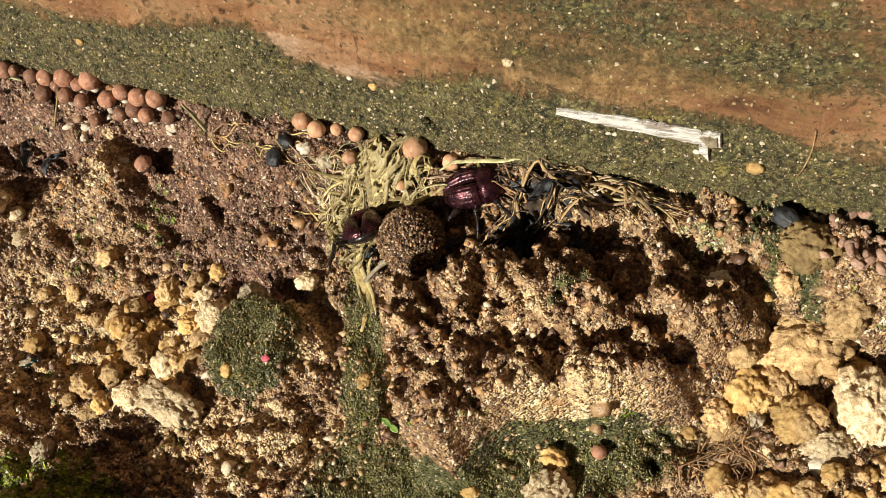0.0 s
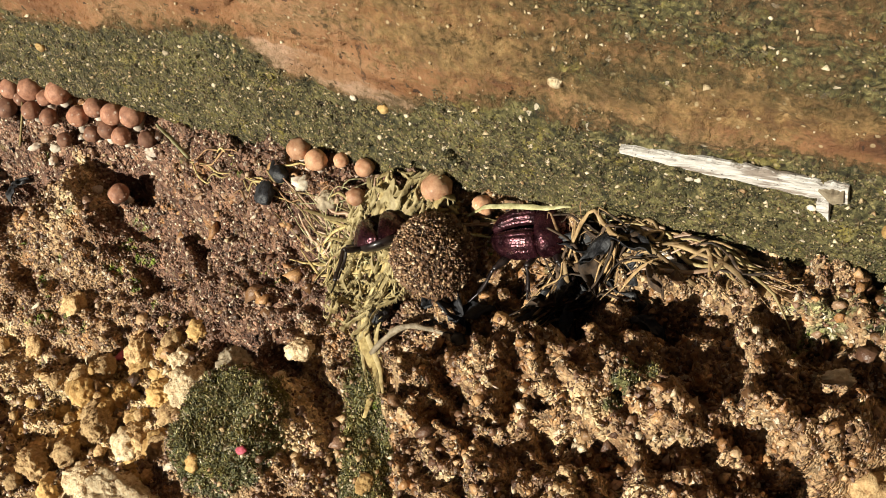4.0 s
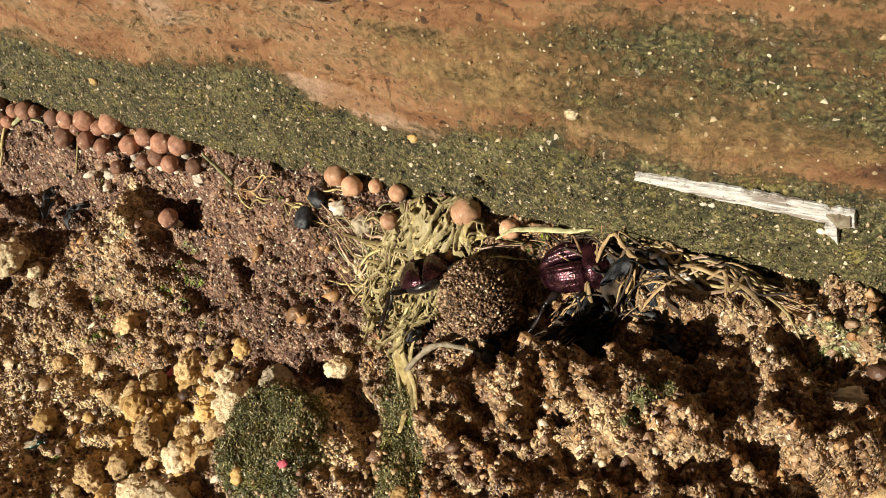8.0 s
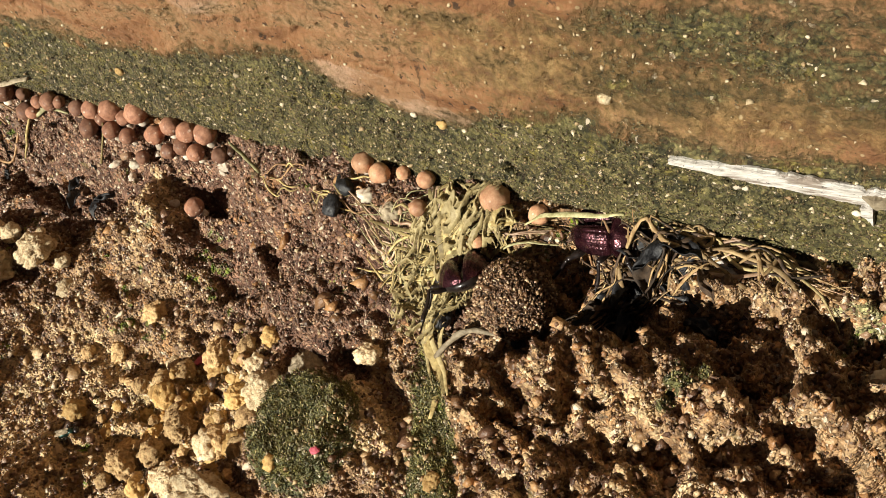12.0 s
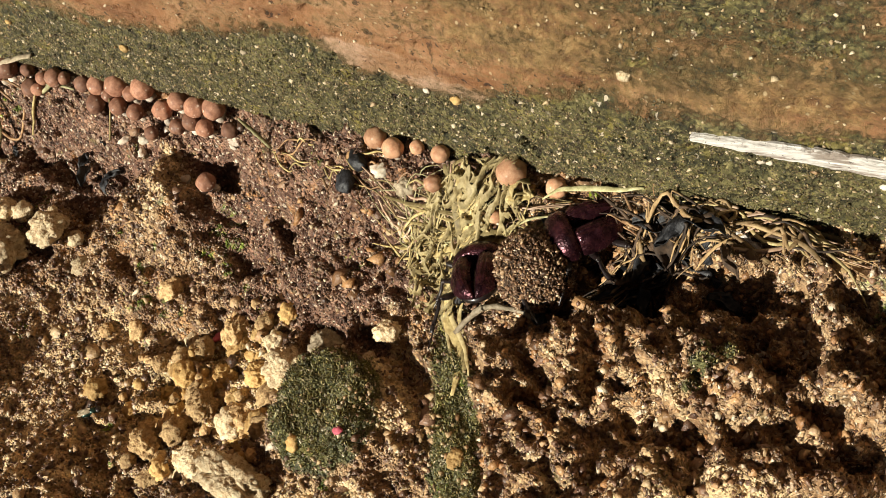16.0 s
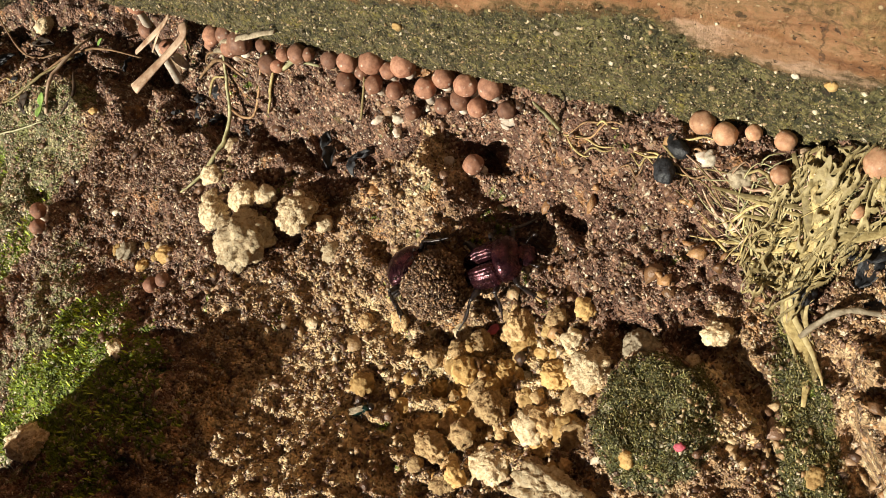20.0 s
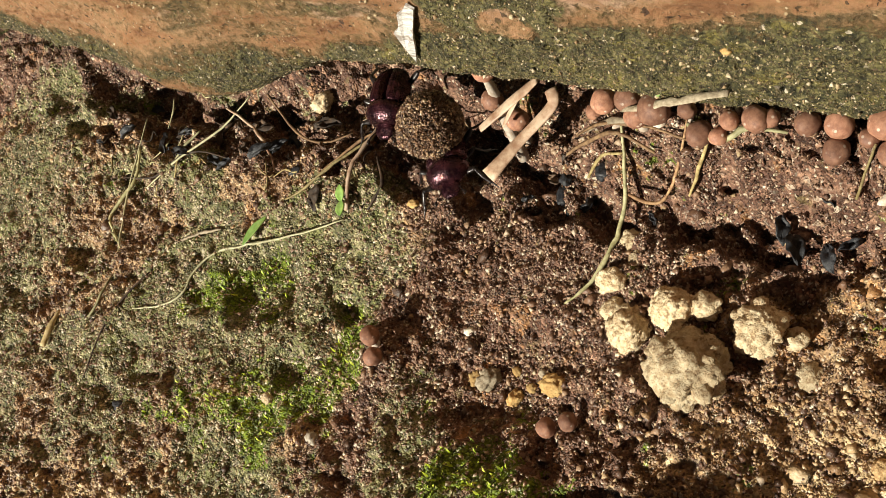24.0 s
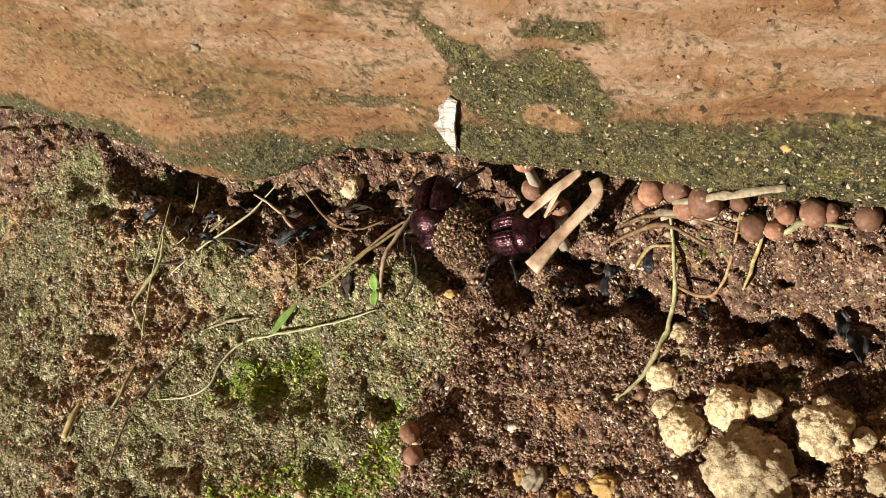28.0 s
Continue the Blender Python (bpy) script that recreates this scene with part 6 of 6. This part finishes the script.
crumbs("rusty_lumps", 60000, lambda x, y: np.clip(bank(x, y) + 0.5 * blob(x, y, 206, 8, 10, 12), 0, 1) * (1 - 0.8 * blob(x, y, 187, -20, 18, 8, 24, 0.5)) * (1 - 0.8 * cover(x, y, "dark")) * np.clip(1.2 * patch(x, y, 8, 55), 0, 1), 0.45, GRAINS_RUST, "rusty brown crumbly soil lumps", "soil lumps", 0.35, 0.9, False)
crumbs("tan_crumbs", 90000, lambda x, y: np.clip(cover(x, y, "tan") * 1.2, 0.008, 1) * patch(x, y, 9, 9) * 0.9, 0.42, GRAINS_TAN, "loose tan sandy crumbs", "sand crumbs")
crumbs("gravel", 1700, lambda x, y: ramp(cover(x, y, "tan"), 0.35, 0.8) * ramp(x, -60, -40), 0.95, GRAINS_TAN, "small ochre and white gravel bits", "gravel", 0.3, fine=False)
crumbs("pale_grit", 40000, lambda x, y: 0.3 + 0.65 * cover(x, y, "moss") * patch(x, y, 14, 3), 0.26, GRAINS_PALE, "pale sand grit sprinkled on moss and soil", "sand")
crumbs("sand_grains", 190000, lambda x, y: np.maximum(0.75 * ramp(x, -75, -50) * (1 - ramp(x, 18, 45)) * ramp(y, -55, -40), 0.4 * (1 - ramp(x, -80, -55)) * (1 - ramp(y, -12, 0))) * patch(x, y, 9, 33), 0.24, GRAINS_SAND, "tan and pinkish sand grains on red soil", "sand", 0.1, 1.0, "grit")


def blades(name, x, y, z, length, material, label, lean=0.5, up=None):
    """Many narrow pointed leaves in one mesh."""
    k = len(x)
    a, b = rng.uniform(0, 2 * np.pi, k), rng.uniform(0, lean, k)
    d = np.stack([np.cos(a) * b, np.sin(a) * b, np.ones(k)], -1)
    if up is not None:
        d = d * np.array([1, 1, 0.6]) + up
    d = d / np.linalg.norm(d, axis=1)[:, None] * (length * rng.uniform(0.5, 1.4, k))[:, None]
    side = np.stack([-np.sin(a), np.cos(a), 0 * a], -1) * (0.16 * length)
    p = np.stack([x, y, z], -1)
    bend = np.stack([np.cos(a), np.sin(a), 0 * a], -1) * (0.25 * length)
    co = np.stack([p - 0.5 * side, p + 0.5 * side, p + 0.55 * d + side, p + 0.55 * d - side, p + d + bend], 1)
    idx = 5 * np.arange(k)[:, None]
    faces = [tuple(f) for f in np.concatenate([idx + np.array([[0, 1, 2, 3]])]).tolist()] + [tuple(f) for f in (idx + np.array([[3, 2, 4]])).tolist()]
    thing(name, mesh_of(name, co.reshape(-1, 3) * MM, faces, material, False), Matrix(), label, "moss", kind="stuff")


x, y = strew(42000, lambda x, y: ramp(cover(x, y, "green") + 0.5 * fbm(x, y, 7, 3, 77), 0.40, 0.85))
blades("moss_tufts", x, y, heights(x, y) - 0.1, 1.5, MOSSGREEN, "bright green leafy moss cushions")
x, y = strew(60000, lambda x, y: 0.75 * ramp(cover(x, y, "moss") + 0.6 * fbm(x, y, 5, 3, 71), 0.45, 0.9))
DULLMOSS = grain_material("dull_moss", (0.0, (0.032, 0.038, 0.012)), (0.45, (0.115, 0.125, 0.038)), (0.8, (0.25, 0.245, 0.085)), (1.0, (0.54, 0.47, 0.26)))
DARKMOSS = grain_material("dark_moss", (0.0, (0.020, 0.020, 0.008)), (0.5, (0.066, 0.062, 0.024)), (0.85, (0.145, 0.132, 0.048)), (1.0, (0.28, 0.23, 0.11)))
blades("moss_crust", x, y, heights(x, y) - 0.1, 0.5, DULLMOSS, "low dull green moss crust", 1.2)
CUSHION = grain_material("cushion_moss", (0.0, (0.044, 0.052, 0.013)), (0.5, (0.15, 0.156, 0.042)), (0.85, (0.30, 0.285, 0.085)), (1.0, (0.50, 0.43, 0.18)))
x, y = strew(170000, lambda x, y: ramp(cover(x, y, "dark") + 0.4 * fbm(x, y, 5, 3, 73), 0.35, 0.8), (100, -60), (225, 22))
blades("moss_cushion", x, y, heights(x, y) - 0.1, 0.6, CUSHION, "dark green velvety moss on the damp hollows", 0.9)
x, z = rng.uniform(-215, 250, 170000), rng.uniform(4, 75, 170000)
ok = (rng.random(170000) < 0.9 * ramp(wall_masks(x, z)["moss"] + 0.7 * fbm(x, z, 4, 3, 72), 0.45, 0.9)) & (z > wall_foot(x) - 3)
x, z = x[ok], z[ok]
s = rng.uniform(0.10, 0.27, len(x))
thing("wall_moss", scatter("wall_moss", np.stack([x, wall_face(x, z), z], -1), s, DARKMOSS, 5, 1.0), Matrix(), "grainy dark green moss on the wall foot", "moss", kind="stuff")
x, z = rng.uniform(-215, 250, 17000), rng.uniform(6, 75, 17000)
ok = rng.random(17000) < 0.12 + 0.7 * wall_masks(x, z)["moss"]
x, z = x[ok], z[ok]
thing("wall_grit", scatter("wall_grit", np.stack([x, wall_face(x, z) - 0.12, z], -1), rng.gamma(2.2, 0.07, len(x)).clip(0.07, 0.5), GRAINS_PALE, 6, 1.0), Matrix(), "pale sand grains stuck on the mossy wall", "sand", kind="stuff")

# ---- what moves: seconds and millimetres ----
BALL = [
    (0, 144.6, 3.1, 10.4),
    (1, 144.3, 5.0, 10.9),
    (3, 142.0, 10.4, 13.9),
    (6, 146.2, 9.2, 12.3),
    (8, 146.6, 8.1, 11.8),
    (9, 146.4, 4.7, 10.6),
    (10, 147.1, 5.0, 10.6),
    (11, 147.5, 6.3, 10.9),
    (12, 148.1, 6.2, 10.8),
    (15, 147.8, 5.7, 10.7),
    (16, 148.0, 6.8, 11.0),
    (16.4, 146.9, 8.9, 12.1),
    (16.8, 144.3, 12.4, 14.5),
    (17, 138.4, 12.1, 15.8),
    (17.2, 130.8, 13.5, 18.3),
    (17.4, 127.7, 11.8, 16.9),
    (17.6, 125.5, -9.8, 7.1),
    (17.8, 122.5, -10.3, 7.2),
    (18, 122.2, -11.1, 7.4),
    (18.2, 117.4, -14.1, 8.2),
    (18.4, 112.1, -7.2, 7.1),
    (18.6, 106.5, -2.5, 8.6),
    (18.8, 100.8, 1.9, 9.2),
    (19, 90.6, -0.7, 4.9),
    (19.2, 84.3, -4.7, 1.0),
    (19.5, 71.1, -12.3, -1.3),
    (19.8, 64.6, -12.7, 0.1),
    (20, 65.7, -14.8, -0.7),
    (20.2, 63.5, -13.1, 0.4),
    (20.5, 54.8, -17.7, 2.1),
    (22.5, -27.7, -12.2, 6.3),
    (22.8, -28.6, -6.8, 6.3),
    (23, -34.0, -2.8, 6.3),
    (23.3, -37.1, 8.3, 9.0),
    (23.6, -48.3, 10.3, 11.0),
    (23.9, -44.0, 12.9, 12.9),
    (24.2, -50.3, 13.2, 13.4),
    (24.6, -53.3, 14.0, 13.2),
    (25, -51.6, 12.5, 10.9),
    (25.4, -53.3, 11.1, 10.0),
    (26, -53.7, 10.1, 9.4),
    (28, -47.5, 10.0, 8.7),
]
PUSHER = [  # seconds, place of the middle, heading in degrees from +x
    (0, 154.2, 16.0, 10.2, 25),
    (1, 156.5, 17.4, 11.1, 14),
    (3, 156.9, 17.0, 10.7, 19),
    (6, 159.5, 19.0, 11.6, 11),
    (8, 161.8, 16.6, 11.1, 22),
    (9, 161.7, 16.9, 11.0, 15),
    (10, 160.9, 17.1, 11.0, 11),
    (11, 161.0, 19.2, 11.6, 16),
    (12, 160.9, 19.4, 12.0, 5),
    (14.4, 160.3, 18.4, 11.3, -15),
    (15, 159.5, 17.3, 13.0, -88),
    (16, 153.3, 14.3, 11.5, -135),
    (16.4, 154.1, 11.8, 10.4, -89),
    (16.6, 153.9, 10.4, 9.9, -77),
    (16.8, 150.0, 8.7, 9.5, -38),
    (17, 147.3, 7.6, 9.2, -16),
    (17.2, 140.3, 11.8, 12.4, -12),
    (17.4, 134.9, 13.1, 14.0, 18),
    (17.6, 131.1, -8.4, 4.7, 120),
    (17.8, 128.4, -5.8, 5.1, 62),
    (18, 129.6, -5.1, 5.0, 45),
    (18.2, 126.3, -7.5, 4.2, 19),
    (18.4, 123.8, -4.2, 5.4, -36),
    (18.6, 117.0, -5.5, 4.9, -23),
    (18.8, 106.0, 1.3, 6.9, -20),
    (19, 100.3, -1.9, 4.0, 7),
    (19.2, 90.9, -6.8, -0.5, 14),
    (19.5, 84.8, -12.0, -3.2, 18),
    (19.8, 73.7, -9.1, -3.1, 23),
    (20, 76.0, -6.9, -2.5, 30),
    (20.2, 74.8, -5.1, -2.5, 20),
    (20.5, 66.5, -15.7, -3.4, 8),
    (22.5, -17.8, -17.3, 3.5, -15),
    (22.8, -22.4, -14.0, 3.5, -11),
    (23, -30.4, -8.2, 3.5, -55),
    (23.3, -35.4, 0.2, 4.2, -65),
    (23.6, -45.9, 0.5, 4.6, -65),
    (23.9, -41.8, 7.2, 6.4, -66),
    (24.2, -42.0, 7.6, 6.1, -28),
    (24.6, -44.4, 7.9, 5.3, -21),
    (25, -41.6, 9.9, 5.7, -4),
    (25.4, -42.5, 10.4, 6.2, 1),
    (26, -40.0, 10.7, 6.5, 15),
    (28, -35.6, 12.5, 7.7, 14),
]
RIDER = [
    (0, 133.9, 2.6, 12.4),
    (1, 135.0, 5.1, 12.9),
    (3, 132.0, 11.5, 15.9),
    (6, 135.4, 10.2, 14.3),
    (8, 135.7, 9.1, 13.8),
    (9, 135.7, 6.9, 12.6),
    (10, 136.3, 7.5, 12.6),
    (11, 137.1, 8.3, 12.9),
    (12, 137.9, 7.9, 12.8),
    (15, 138.2, 4.6, 12.7),
    (16, 138.8, 3.8, 13.0),
    (16.4, 139.6, 3.3, 14.1),
    (17, 132.4, 6.6, 15.6),
    (17.2, 129.0, 5.6, 18.0),
    (17.4, 122.4, 3.9, 18.9),
    (17.6, 117.7, -4.9, 9.1),
    (18, 115.1, -7.7, 9.4),
    (18.2, 112.2, -10.9, 10.2),
    (18.4, 104.3, -3.5, 9.1),
    (18.8, 91.2, 4.4, 11.2),
    (19, 80.0, -1.7, 6.9),
    (19.5, 64.3, -17.1, 0.7),
    (20, 58.9, -13.6, 1.3),
    (20.5, 44.6, -13.7, 4.1),
    (22.5, -37.3, -10.8, 8.3),
    (22.8, -39.4, -6.9, 8.3),
    (23, -43.1, 0.2, 8.3),
    (23.3, -49.1, 13.1, 11.0),
    (23.6, -59.2, 14.5, 13.0),
    (23.9, -52.6, 18.1, 14.9),
    (24.2, -63.0, 18.7, 15.4),
    (24.6, -62.4, 18.6, 16.2),
    (25, -57.7, 18.6, 14.9),
    (25.4, -61.1, 18.9, 14.0),
    (26, -61.3, 16.0, 13.4),
    (28, -53.8, 12.9, 12.7),
]



def ball_rows():
    """The ball rolls by the way it goes."""
    rows, turn, last = [], Matrix.Identity(3), None
    times = [r[0] for r in BALL]
    places = np.array([r[1:] for r in BALL])
    keys = sorted(set(times) | {t for t in np.arange(20.5, 22.51, 0.25)} | {17.5})
    for t in keys:
        p = Vector([float(np.interp(t, times, places[:, i])) for i in range(3)])
        if last is not None and (p - last).length > 0.01:
            d = p - last
            axis = Vector((0, 0, 1)).cross(d)
            if axis.length > 1e-4:
                turn = Matrix.Rotation(min(d.length / 6.8, 1.4), 3, axis.normalized()) @ turn
        rows.append((float(t), Matrix.Translation(p * MM) @ turn.to_4x4()))
        last = p
    return rows


def motions():
    walk(ball, ball_rows())
    walk(pusher, [(t, at_mm(x, y + (1.0 if t < 14 else 0.0), z + (1.8 if t < 14 else 0.6), 0, -8, a)) for t, x, y, z, a in PUSHER])
    rows = []
    times, places = [r[0] for r in BALL], np.array([r[1:] for r in BALL])
    early = {15: (40, 130), 16: (25, 120), 16.4: (0, 105)}
    late = {22.8: (-55, -25), 23: (-45, -38), 23.3: (-25, -55), 23.6: (-10, -68), 23.9: (0, -78)}
    for t, x, y, z in RIDER:
        c = [float(np.interp(t, times, places[:, i])) for i in range(3)]
        tilt, a = -62, math.degrees(math.atan2(c[1] - y, c[0] - x))
        if t < 16.5:
            tilt, a = early.get(t, (45, 132))
        if t > 22.6:
            tilt, a = late.get(t, (4, -80))
        if rows:
            while a - last > 180:
                a -= 360
            while a - last < -180:
                a += 360
        last = a
        rows.append((t, at_mm(x, min(y, 15.5 if t < 22.6 else 16.0), z - (2.5 if t < 22.6 else 0.0), 0, tilt, a)))
    walk(rider, rows)


motions()
